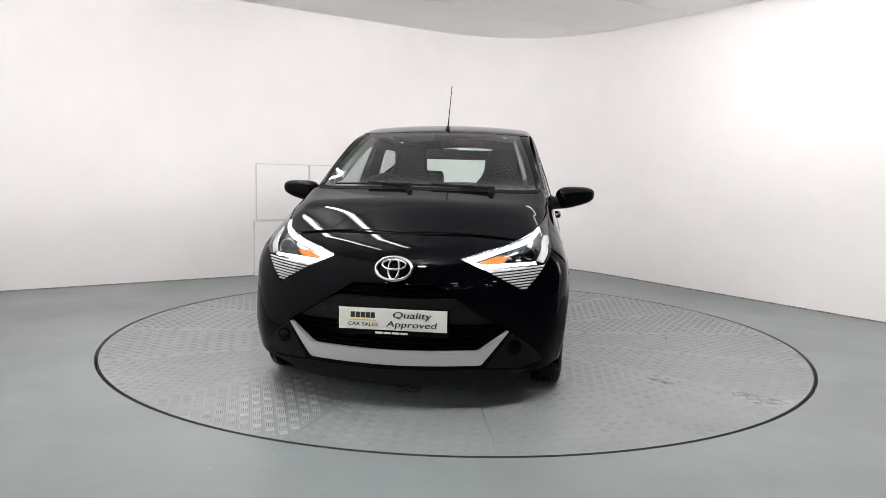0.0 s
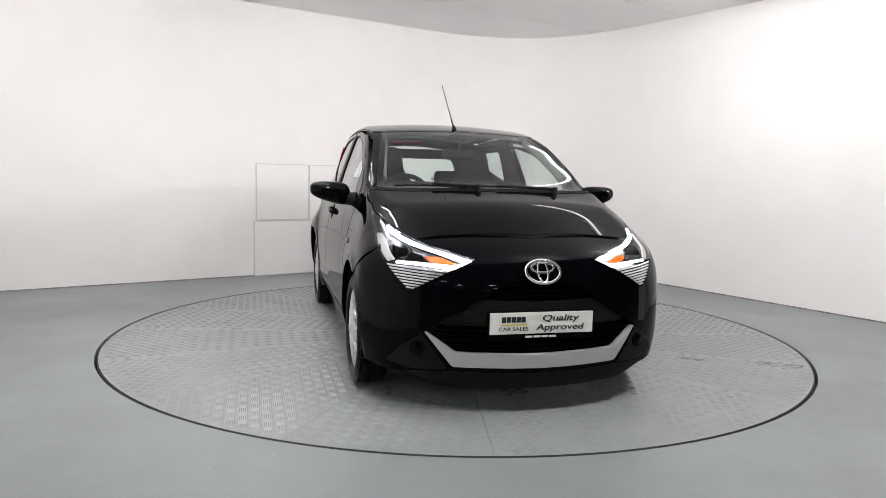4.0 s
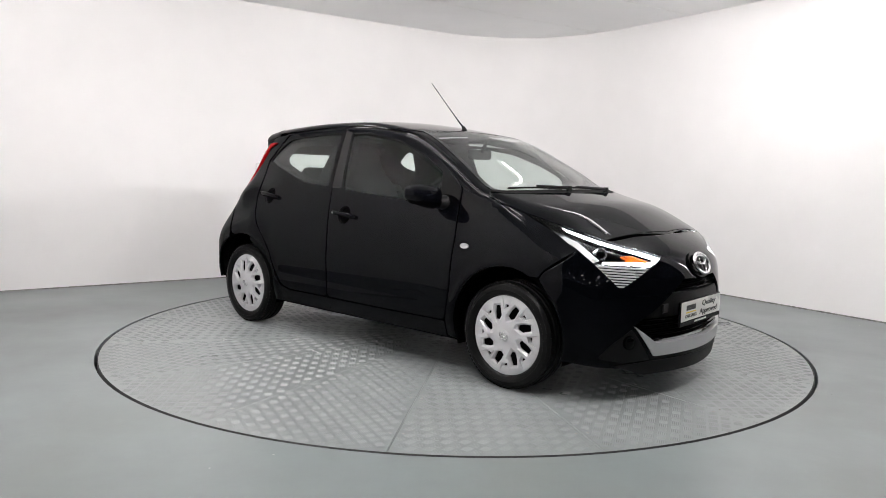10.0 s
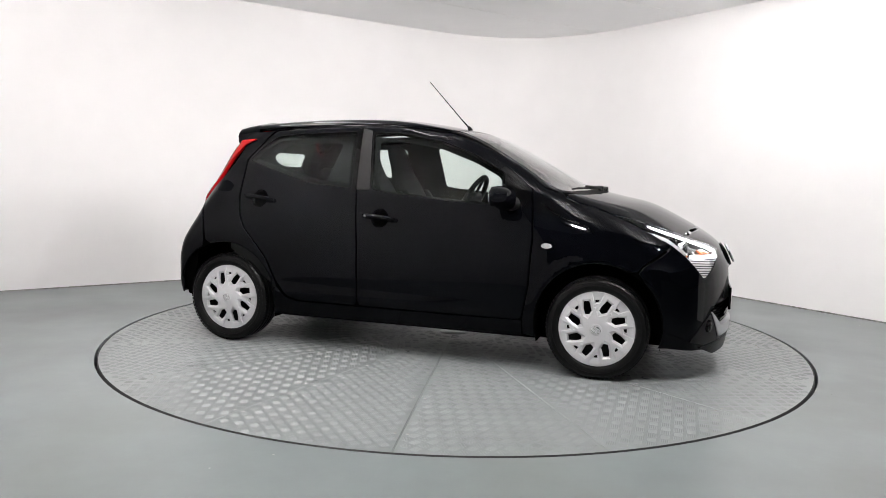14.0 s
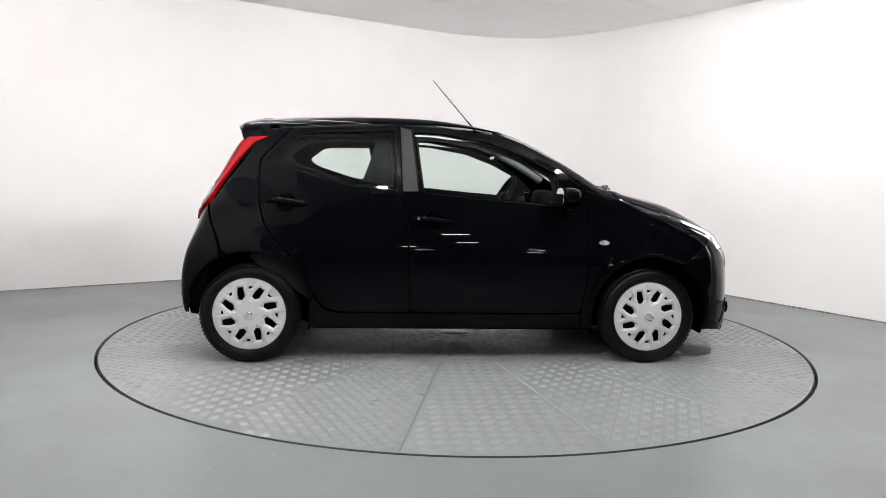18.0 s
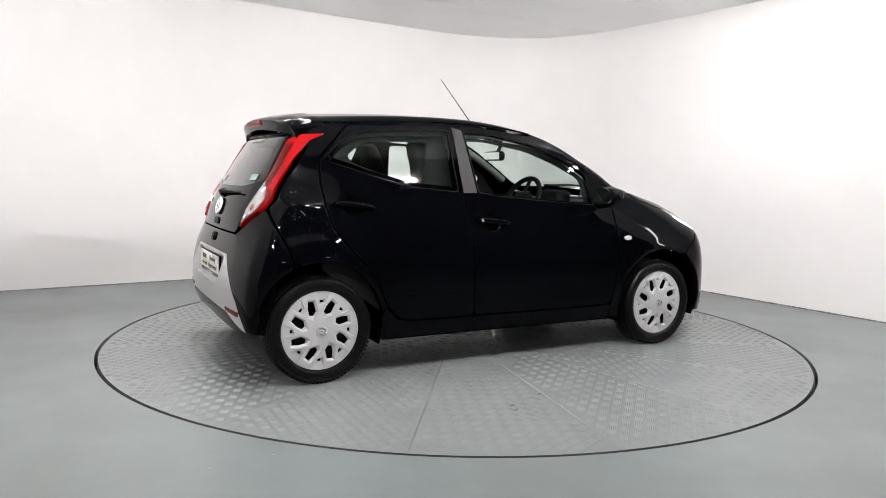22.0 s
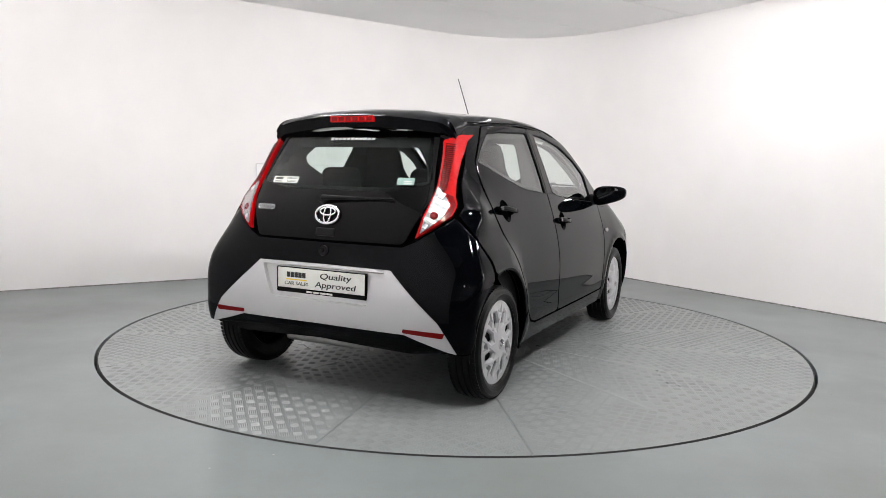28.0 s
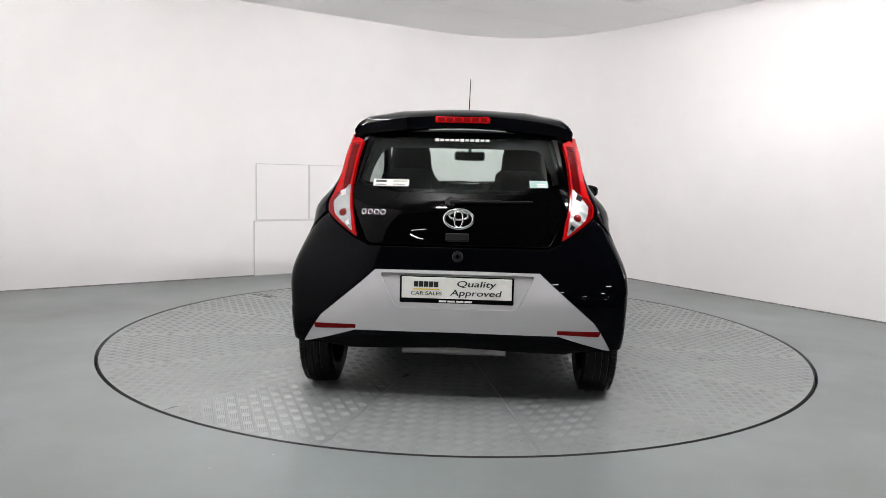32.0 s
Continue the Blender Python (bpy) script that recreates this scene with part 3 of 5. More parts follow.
def drape(domain, outline, holes=(), s=1, step=0.03, gap=0.0, off=0.0, edge=0.012, lens=None, lip=0.0):
    """A panel on the skin: outline and holes in the domain, drawn in by gap, raised by off, its edges turned in by edge."""
    loops = [resample(shrink(resample(outline, step), gap) if gap else outline, step)]
    loops += [resample(h, step) for h in holes]
    folds = [shrink(loops[0], lip)] if lip else []
    lo, hi = loops[0].min(0), loops[0].max(0)
    gx, gy = np.meshgrid(np.arange(lo[0], hi[0], step), np.arange(lo[1], hi[1], step))
    gx = gx + (np.arange(gx.shape[0]) % 2 * step / 2)[:, None]
    g = np.stack([gx.ravel(), gy.ravel()], -1)
    ok = inside(loops[0], g)
    for h in loops[1:]:
        ok &= ~inside(h, g)
    g = g[ok]
    rim = np.concatenate(loops + folds)
    if len(g):
        near = np.min(np.hypot(g[:, None, 0] - rim[None, :, 0], g[:, None, 1] - rim[None, :, 1]), 1)
        g = g[near > 0.45 * step]
    pts = np.concatenate([rim, g])
    edges, k = [], 0
    for l in loops + folds:
        edges += [(k + i, k + (i + 1) % len(l)) for i in range(len(l))]
        k += len(l)
    v2, _, tris, *_ = delaunay_2d_cdt([Vector(p) for p in pts], edges, [], 0, 1e-6)
    v2 = np.array([v[:] for v in v2])
    tris = np.array(tris)
    mid = v2[tris].mean(1)
    keep = inside(loops[0], mid)
    for h in loops[1:]:
        keep &= ~inside(h, mid)
    tris = tris[keep]
    p3 = lift(domain, v2, s)
    nrm = skin_normal(p3)
    fn = np.cross(p3[tris[:, 1]] - p3[tris[:, 0]], p3[tris[:, 2]] - p3[tris[:, 0]])
    flip = np.einsum("ij,ij->i", fn, nrm[tris[:, 0]]) < 0
    tris[flip] = tris[flip][:, ::-1]
    p3 = p3 + nrm * off
    if lens is not None:
        p3 = p3 + nrm * lens(p3)[:, None]
    faces = [tuple(t) for t in tris]
    if edge:
        count = {}
        for t in faces:
            for a, b in ((t[0], t[1]), (t[1], t[2]), (t[2], t[0])):
                count[(a, b)] = 1
        border = [(a, b) for a, b in count if (b, a) not in count]
        idx, vs, ns = {}, [], []
        base = len(p3)
        out_n = np.zeros_like(p3)
        for a, b in border:
            w = np.cross(p3[b] - p3[a], nrm[a])
            w /= max(np.linalg.norm(w), 1e-9)
            out_n[a] += w
            out_n[b] += w
        if lip:
            for q in {q for e in border for q in e}:
                if np.min(np.hypot(*(loops[0] - v2[q]).T)) > 1e-4:
                    continue
                w = out_n[q] / max(np.linalg.norm(out_n[q]), 1e-9)
                p3[q] -= nrm[q] * lip * 0.45
                nrm[q] = (nrm[q] + 0.9 * w) / np.linalg.norm(nrm[q] + 0.9 * w)
        for a, b in border:
            for q in (a, b):
                if q not in idx:
                    w = out_n[q] / max(np.linalg.norm(out_n[q]), 1e-9)
                    idx[q] = base + len(vs)
                    vs += [p3[q], p3[q] - nrm[q] * edge]
                    ns += [w, w]
        for a, b in border:
            faces.append((idx[b], idx[a], idx[a] + 1, idx[b] + 1))
        if vs:
            p3 = np.concatenate([p3, np.array(vs)])
            nrm = np.concatenate([nrm, np.array(ns)])
    return p3, faces, nrm


def panel(name, material, parent, domain, outline, label="", **kw):
    v, f, n = drape(domain, outline, **kw)
    return part_mesh(name, mesh_of(name, v, f, material, None if kw.get("lens") else n), parent, label)


def mirrored(half):
    """A whole outline from its half with u < 0, listed from the middle at the top to the middle at the bottom."""
    return list(half) + [(-u, v) for u, v in reversed(half)]


def arc(cx, cz, r, a0, a1, n=16, squash=1.0):
    return [(cx + r * math.cos(radians(a0 + (a1 - a0) * i / n)), cz + squash * r * math.sin(radians(a0 + (a1 - a0) * i / n))) for i in range(n + 1)]


def at_skin(domain, u, v, s=1, off=0.0):
    p = lift(domain, np.array([[u, v]], float), s)
    n = skin_normal(p)
    return Vector(p[0] + n[0] * off), Vector(n[0])


def frame_at(p, n, up=(0, 0, 1)):
    """A pose at p whose z is the normal n and whose y is up."""
    n = Vector(n).normalized()
    x = Vector(up).cross(n).normalized()
    y = n.cross(x)
    m = Matrix((x, y, n)).transposed().to_4x4()
    m.translation = p
    return m


# ---- the car ----
car = empty("hatchback_car", "small black five-door hatchback with silver trim, parked on the turntable", "car")
FWX, RWX, HUB_Z, ARCH = 1.17, -1.17, 0.283, 0.345

roof_edge = [(-1.235, 1.335), (-1.1, 1.352), (-0.95, 1.362), (-0.74, 1.378), (-0.33, 1.388), (-0.05, 1.381), (0.22, 1.348), (0.42, 1.272), (0.63, 1.15), (0.775, 1.04)]
front_win = rounded([(-0.247, 1.350), (-0.084, 1.347), (0.21, 1.297), (0.431, 1.215), (0.607, 1.120), (0.632, 0.930), (0.261, 0.954), (-0.101, 0.984), (-0.203, 1.002)], 0.02)
rear_win = rounded([(-1.112, 1.166), (-0.822, 1.078), (-0.632, 1.028), (-0.335, 1.002), (-0.352, 1.355), (-0.767, 1.336), (-0.918, 1.320), (-1.019, 1.254)], 0.025)
front_arch = arc(FWX, 0.29, ARCH, -14, 194, 24, 1.02)
rear_arch = arc(RWX, 0.29, ARCH, -14, 194, 24, 1.02)

# inner shell just under the panels
shell_side = ([(-0.83, 0.20), (0.83, 0.195)] + front_arch[::-1] + [(1.52, 0.21), (1.60, 0.45), (1.50, 0.74), (1.13, 0.905), (0.86, 0.985)]
              + roof_edge[::-1] + [(-1.20, 1.28), (-1.29, 1.05), (-1.36, 0.93), (-1.365, 0.80), (-1.38, 0.62)] + [q for q in rear_arch[::-1] if q[0] > -1.38])
screen = [(0.300, 0.0), (0.296, -0.25), (0.285, -0.49), (0.42, -0.518), (0.60, -0.560), (0.80, -0.602), (0.94, -0.620), (0.985, -0.56), (1.035, -0.34), (1.06, 0.0)]
screen = rounded(screen[:-1] + [(u, -v) for u, v in reversed(screen)][:-1], 0.02)
screen_hole = shrink(screen, 0.012)
hatch = rounded([(-0.467, 1.315), (0.467, 1.315), (0.498, 1.15), (0.527, 1.0), (0.516, 0.95), (0.432, 0.768), (-0.432, 0.768), (-0.516, 0.95), (-0.527, 1.0), (-0.498, 1.15)], 0.03)
hatch_glass = rounded([(-0.440, 1.300), (0.440, 1.300), (0.478, 1.15), (0.505, 1.050), (0.30, 1.012), (-0.30, 1.012), (-0.505, 1.050), (-0.478, 1.15)], 0.03)
lamp_top = [(1.20, -0.643, 0.910), (1.32, -0.648, 0.880), (1.415, -0.638, 0.856), (1.550, -0.580, 0.812), (1.655, -0.480, 0.768), (1.715, -0.393, 0.745), (1.772, -0.300, 0.714)]
lamp_back = [(1.609, -0.689, 0.695), (1.53, -0.705, 0.755), (1.43, -0.697, 0.812), (1.33, -0.679, 0.857)]
lamp3 = lamp_top + [(1.771, -0.405, 0.668), (1.713, -0.594, 0.565)] + lamp_back
def skin_line(domain, pts):
    return [Vector(q) for q in lift(domain, np.array(pts, float))]


lamp_edge = skin_line("nose", [nose(*q) for q in lamp_top])
lamp_rear = skin_line("nose", [nose(*q) for q in lamp_back])
bonnet_edge = skin_line("top", [(0.960, -0.680), (1.04, -0.690), (1.12, -0.682)])
bonnet_tip = lamp_edge[3].lerp(lamp_edge[4], 0.4)
lamp_hole = {-1: [nose(*q) for q in lamp3], 1: [nose(q[0], -q[1], q[2]) for q in lamp3][::-1]}
mouth_half = [(0.0, 0.600), (-0.190, 0.600), (-0.305, 0.530), (-0.360, 0.492), (-0.535, 0.388), (-0.405, 0.290), (0.0, 0.286)]
mouth = [nose(lift("front", np.array([[u, w]]))[0, 0], u, w) for u, w in resample(mirrored(mouth_half), 0.05)]

shell = new("inner_shell")
shell.parent = car
for s in (-1, 1):
    panel("shell_side", LINER, shell, "side", shell_side, s=s, holes=[front_win, rear_win], off=-0.014, step=0.04, edge=0.02)
roof_top = [(0.83, -0.66), (1.0, -0.655), (1.13, -0.63), (1.36, -0.61), (1.49, -0.52), (1.62, -0.35), (1.68, 0.0)]
shell_top = [(-1.22, -0.40), (-1.20, -0.52), (-0.95, -0.552), (-0.33, -0.562), (0.22, -0.560), (0.42, -0.568), (0.63, -0.61)] + roof_top
shell_top = shell_top[:-1] + [(u, -v) for u, v in reversed(shell_top)]
panel("shell_top", PAINT, shell, "top", shell_top, holes=[screen_hole], off=-0.004, step=0.04, edge=0)
nose_half = [nose(*q) for q in ((1.666, 0, 0.815), (1.627, -0.33, 0.812), tuple(bonnet_tip), (1.555, -0.615, 0.775), (1.45, -0.685, 0.795), (1.53, -0.712, 0.750), (1.526, -0.730, 0.736),
                                (1.40, -0.798, 0.640), (1.376, -0.803, 0.605))]
nose_half += [nose(x, -0.785, z) for x, z in front_arch if x > 1.37 and z < 0.57][::-1]
nose_half += [nose(*q) for q in ((1.53, -0.74, 0.205), (1.64, -0.64, 0.185), (1.75, -0.45, 0.165), (1.82, -0.22, 0.160), (1.83, 0.0, 0.160))]
bumper_line = [q for i, q in enumerate(nose_half)]
bumper_line = bumper_line + [(-u, w) for u, w in reversed(bumper_line)][1:-1]
bumper = panel("front_bumper", PAINT, car, "nose", bumper_line, holes=[lamp_hole[-1], lamp_hole[1], mouth], gap=0.002, step=0.025, edge=0.03, lip=0.005)
panel("shell_tail", LINER, shell, "tail", [tail(*q) for q in ((-1.26, -0.50, 1.30), (-1.26, 0.50, 1.30), (-1.18, 0.60, 1.20), (-1.25, 0.66, 1.0), (-1.36, 0.72, 0.78), (-1.36, 0.79, 0.62), (-1.45, 0.775, 0.27), (-1.55, 0.0, 0.30),
                                (-1.45, -0.775, 0.27), (-1.36, -0.79, 0.62), (-1.36, -0.72, 0.78), (-1.25, -0.66, 1.0), (-1.18, -0.60, 1.20))],
      holes=[[tail(lift("rear", np.array([[u, w]]))[0, 0], u, w) for u, w in hatch_glass],
             [tail(x, y, z) for x, y, z in ((-1.56, -0.362, 0.637), (-1.56, 0.362, 0.637), (-1.59, 0.281, 0.478), (-1.59, -0.281, 0.478))]], off=-0.030, step=0.04, edge=0)

# ---- doors, wings, quarters and sills, on both sides ----
front_door = rounded([(-0.300, 0.99), (-0.322, 1.384), (-0.05, 1.377), (0.22, 1.344), (0.42, 1.268), (0.63, 1.148), (0.772, 1.035), (0.798, 0.76), (0.786, 0.50), (0.752, 0.301), (0.288, 0.299), (-0.254, 0.301), (-0.262, 0.665)], 0.03)
rear_door = rounded([(-0.258, 0.301), (-0.66, 0.301), (-0.745, 0.325), (-0.805, 0.405), (-0.868, 0.540), (-0.940, 0.630), (-1.040, 0.735), (-1.090, 0.810), (-1.120, 0.915), (-1.132, 1.040), (-1.128, 1.165), (-0.952, 1.357), (-0.741, 1.372), (-0.326, 1.384), (-0.304, 0.99), (-0.266, 0.665)], 0.03)
front_wing = ([(0.776, 1.032), (0.802, 0.76), (0.790, 0.50), (0.757, 0.303), (0.76, 0.215), (0.83, 0.208)] + [q for q in front_arch[::-1] if q[0] < 1.36]
              + [(1.376, 0.608), (1.40, 0.642), (1.524, 0.738)] + [(q.x, q.z) for q in lamp_rear[1:] + lamp_edge[:1] + bonnet_edge[::-1]] + [(0.93, 0.975), (0.87, 1.0)])
quarter = ([(-0.806, 0.38), (-0.812, 0.408), (-0.875, 0.543), (-0.947, 0.634), (-1.047, 0.739), (-1.097, 0.812), (-1.127, 0.916), (-1.139, 1.040), (-1.135, 1.168), (-0.958, 1.360), (-1.1, 1.348), (-1.19, 1.330), (-1.20, 1.27),
            (-1.18, 1.235), (-1.230, 1.155), (-1.305, 1.06), (-1.355, 0.985), (-1.370, 0.955), (-1.408, 0.915), (-1.408, 0.880), (-1.377, 0.793), (-1.335, 0.707), (-1.316, 0.650)] + [q for q in rear_arch[::-1] if q[0] > -1.315 and q[1] > 0.36])
sill = [(-0.835, 0.205), (-0.832, 0.350), (-0.808, 0.385), (-0.748, 0.318), (-0.66, 0.296), (0.288, 0.294), (0.754, 0.298), (0.757, 0.205)]
for s in (-1, 1):
    for name, line, win in (("front_door", front_door, front_win), ("rear_door", rear_door, rear_win)):
        hx, hz = (-0.127, 0.833) if name == "front_door" else (-0.972, 0.922)
        cup_line = [(hx + 0.056 * math.cos(a), hz + 0.056 * math.sin(a)) for a in (i * math.pi / 12 for i in range(24))]
        door = panel(name, PAINT, car, "side", line, s=s, holes=[win, cup_line], gap=0.0022, step=0.03, edge=0.02, lip=0.004)
        glass = panel("window_pane", GLASS if name == "front_door" else DARKGLASS, door, "side", shrink(win, 0.002), s=s, off=-0.006, step=0.05, edge=0.004, label="tinted door glass")
        edge_in = shrink(resample(win, 0.02), 0.012 if name == "front_door" else 0.030)
        panel("window_border", GLOSS, door, "side", win, s=s, holes=[edge_in], off=-0.010, step=0.02, edge=0.0, label="black printed glass border")
        ring = resample(win, 0.03)
        rim = lift("side", ring, s)
        tv, tf = loop_tube(rim + skin_normal(rim) * -0.002, 0.0035, 6)
        part_mesh("window_seal", mesh_of("window_seal", tv, tf, SEAL), door, "black rubber window seal")
        panel("handle_cup", PAINT, door, "side", cup_line, s=s, off=-0.001, step=0.010, edge=0.0, lens=lambda q, hx=hx, hz=hz: -0.034 * np.clip(1 - ((q[:, 0] - hx) ** 2 + (q[:, 2] - hz) ** 2) / 0.056 ** 2, 0, 1) ** 0.6, label="dished handle recess")
        ends = [at_skin("side", hx - 0.105, hz + 0.010, s, 0.016)[0], at_skin("side", hx - 0.04, hz + 0.005, s, 0.026)[0], at_skin("side", hx + 0.04, hz - 0.003, s, 0.026)[0], at_skin("side", hx + 0.105, hz - 0.009, s, 0.016)[0]]
        hv, hf = [], []
        line = [ends[0].lerp(ends[1], 0.0), ends[0].lerp(ends[1], 0.5), ends[1], ends[1].lerp(ends[2], 0.5), ends[2], ends[2].lerp(ends[3], 0.5), ends[3]]
        for i, q in enumerate(line):
            h_ = 0.015 if 0 < i < 6 else 0.011
            for j in range(10):
                a = j * math.pi / 5
                hv.append(q + Vector((0, s * 0.011 * math.cos(a), h_ * math.sin(a))))
        for i in range(6):
            hf += [(i * 10 + j, i * 10 + (j + 1) % 10, (i + 1) * 10 + (j + 1) % 10, (i + 1) * 10 + j) for j in range(10)]
        hf += [tuple(range(10)), tuple(range(60, 70))]
        handle = part_mesh("door_handle", mesh_of("door_handle", hv, hf, PAINT), door, "gloss black pull handle")
        posts = bmesh.new()
        for q, u in ((ends[0], hx - 0.095), (ends[3], hx + 0.095)):
            add_rod(posts, q, at_skin("side", u, q.z, s, -0.004)[0], 0.011)
        part("handle_post", posts, PAINT, handle, smooth=True)
        if name == "front_door":
            panel("pillar_film", SATIN, door, "side", [(-0.302, 0.998), (-0.320, 1.372), (-0.257, 1.357), (-0.214, 1.000)], s=s, off=0.0015, step=0.04, edge=0.003, label="satin dark pillar film")
            panel("mirror_sail", GLOSS, door, "side", [(0.640, 0.930), (0.616, 1.120), (0.655, 1.115), (0.762, 1.025), (0.780, 0.935)], s=s, off=0.0015, step=0.03, edge=0.003)
            if s < 0:
                lock, ln_ = at_skin("side", hx - 0.085, hz + 0.007, s, 0.012)
                part("door_lock", rod(lock, lock + ln_ * 0.018, 0.008, n=14), STEEL, handle, "small chrome key lock", smooth=True)
        else:
            panel("pillar_film", GLOSS, door, "side", [(-0.310, 0.998), (-0.327, 1.372), (-0.350, 1.360), (-0.333, 1.0)], s=s, off=0.0015, step=0.04, edge=0.003)
    wing = panel("front_wing", PAINT, car, "side", front_wing, s=s, gap=0.0022, step=0.03, edge=0.03, lip=0.004)
    lamp_line = [(0.881 + 0.030 * math.cos(a), 0.722 + 0.0145 * math.sin(a)) for a in (i * math.pi / 10 for i in range(20))]
    panel("side_repeater", CLEARLENS, wing, "side", lamp_line, s=s, off=0.007, step=0.012, edge=0.008, label="clear oval side repeater lamp")
    panel("wing_corner", GLOSS, wing, "side", [(0.800, 1.005), (0.803, 0.905), (0.962, 0.886), (0.958, 0.912), (0.88, 0.962)], s=s, off=0.0015, step=0.03, edge=0.003, label="satin black corner trim")
    panel("rear_quarter", PAINT, car, "side", quarter, s=s, gap=0.0022, step=0.03, edge=0.02, lip=0.004)
    panel("sill", PAINT, car, "side", sill, s=s, gap=0.0022, step=0.03, edge=0.03)
    panel("windscreen_pillar", PAINT, car, "side", [(0.21, 1.342), (0.42, 1.266), (0.63, 1.146), (0.775, 1.033), (0.80, 1.0), (0.87, 0.996), (0.93, 0.970), (0.975, 0.965), (0.95, 1.010), (0.86, 1.058), (0.775, 1.105), (0.63, 1.186), (0.42, 1.290), (0.25, 1.350)], s=s, off=-0.002, step=0.03, edge=0.02)

# ---- roof, bonnet, windscreen ----
roof_line = [(0.308, 0.0), (0.304, -0.25), (0.293, -0.495), (0.24, -0.553), (-0.05, -0.556), (-0.33, -0.556), (-0.74, -0.552), (-0.95, -0.546), (-1.12, -0.535), (-1.19, -0.50), (-1.215, 0.0)]
roof = panel("roof", PAINT, car, "top", roof_line[:-1] + [(u, -v) for u, v in reversed(roof_line)][:-1], gap=0.002, step=0.03, edge=0.01)
bonnet_half = [(1.125, 0.0), (1.106, -0.25), (1.065, -0.46), (1.012, -0.60)] + [(q.x, q.y) for q in bonnet_edge + lamp_edge[:4] + [bonnet_tip]] + [(1.627, -0.33), (1.664, 0.0)]
bonnet = panel("bonnet", PAINT, car, "top", bonnet_half[:-1] + [(u, -v) for u, v in reversed(bonnet_half)][:-1], gap=0.0022, step=0.03, edge=0.02, lip=0.005)
cowl_half = [(1.055, 0.0), (1.030, -0.34), (0.980, -0.555), (0.935, -0.622), (0.945, -0.655), (1.010, -0.605), (1.062, -0.46), (1.103, -0.25), (1.122, 0.0)]
panel("cowl", SEAL, car, "top", cowl_half[:-1] + [(u, -v) for u, v in reversed(cowl_half)][:-1], off=0.001, step=0.03, edge=0)
windscreen = panel("windscreen", GLASS, car, "top", screen, step=0.04, edge=0.005, off=-0.001, label="clear curved windscreen")
inner = shrink(screen, 0.036)
panel("screen_border", GLOSS, windscreen, "top", screen, holes=[[tuple(q) for q in inner]], step=0.03, off=-0.006, edge=0)

# ---- tailgate ----
gate = panel("tailgate", GLOSS, car, "rear", hatch, holes=[hatch_glass], gap=0.002, step=0.03, edge=0.02, off=0.002, lip=0.004, label="gloss black tailgate")
gate_glass = panel("rear_window", DARKGLASS, gate, "rear", shrink(hatch_glass, -0.004), step=0.04, edge=0.004, off=-0.001, label="tinted rear window")
panel("window_border", GLOSS, gate, "rear", shrink(hatch_glass, -0.006), holes=[shrink(resample(hatch_glass, 0.02), 0.022)], off=-0.005, step=0.02, edge=0.0, label="black printed glass border")
p, n_ = at_skin("rear", 0.045, 0.965, 1, 0.012)
wiper = part("rear_wiper", rod(p + n_ * 0.01, p - n_ * 0.02, 0.022, 0.026, 16), MATT, gate, "black rear wiper", smooth=True)
w_end = at_skin("rear", -0.345, 0.972, 1, 0.018)[0]
part("wiper_arm", rod(p + n_ * 0.012, p.lerp(w_end, 0.62) + n_ * 0.006, 0.013, 0.006, 10), MATT, wiper, smooth=True)
part("wiper_blade", rod(p.lerp(w_end, 0.25), w_end, 0.006, 0.005, 8), MATT, wiper, smooth=True)


def ring_badge(parent, domain, u, v, w, h, off):
    """Three crossing chrome ovals, as plain shapes."""
    p, n_ = at_skin(domain, u, v, 1, off)
    fr = frame_at(p, n_)
    th = None
    for cu, cv, a, b, r in ((0, 0, w, h, 0.0075), (0, 0.0, w * 0.30, h * 0.92, 0.0055), (0, h * 0.34, w * 0.66, h * 0.42, 0.0055)):
        pts = [fr @ Vector((cu + a * math.cos(q), cv + b * math.sin(q), 0)) for q in (i * math.pi / 20 for i in range(40))]
        tv, tf = loop_tube(pts, r, 8)
        if th is None:
            th = part_mesh("chrome_badge", mesh_of("chrome_badge", tv, tf, CHROME), parent, "oval chrome badge")
        else:
            part_mesh("badge_oval", mesh_of("badge_oval", tv, tf, CHROME), th)
    return th


ring_badge(gate, "rear", 0.0, 0.892, 0.068, 0.046, 0.008)
p, n_ = at_skin("rear", 0.005, 0.808, 1, 0.004)
part("gate_button", box((0.11, 0.040, 0.012), bevel=0.008, turn=frame_at((0, 0, 0), n_)), MATT, gate, "dark tailgate release").location = p
letters = new("model_lettering")
letters.parent = gate
for i, (w, h) in enumerate(((0.026, 0.026), (0.024, 0.026), (0.026, 0.026), (0.026, 0.026))):
    p, n_ = at_skin("rear", 0.455 - i * 0.031, 0.915 - 0.0 * i, 1, 0.005)
    fr = frame_at(p, n_)
    pts = [fr @ Vector((0.0115 * math.cos(q) * (1 if i > 1 else 0.9), 0.0125 * math.sin(q), 0)) for q in (k * math.pi / 8 for k in range(16))]
    tv, tf = loop_tube(pts, 0.0028, 6)
    part_mesh("letter_mark", mesh_of("letter_mark", tv, tf, CHROME), letters)

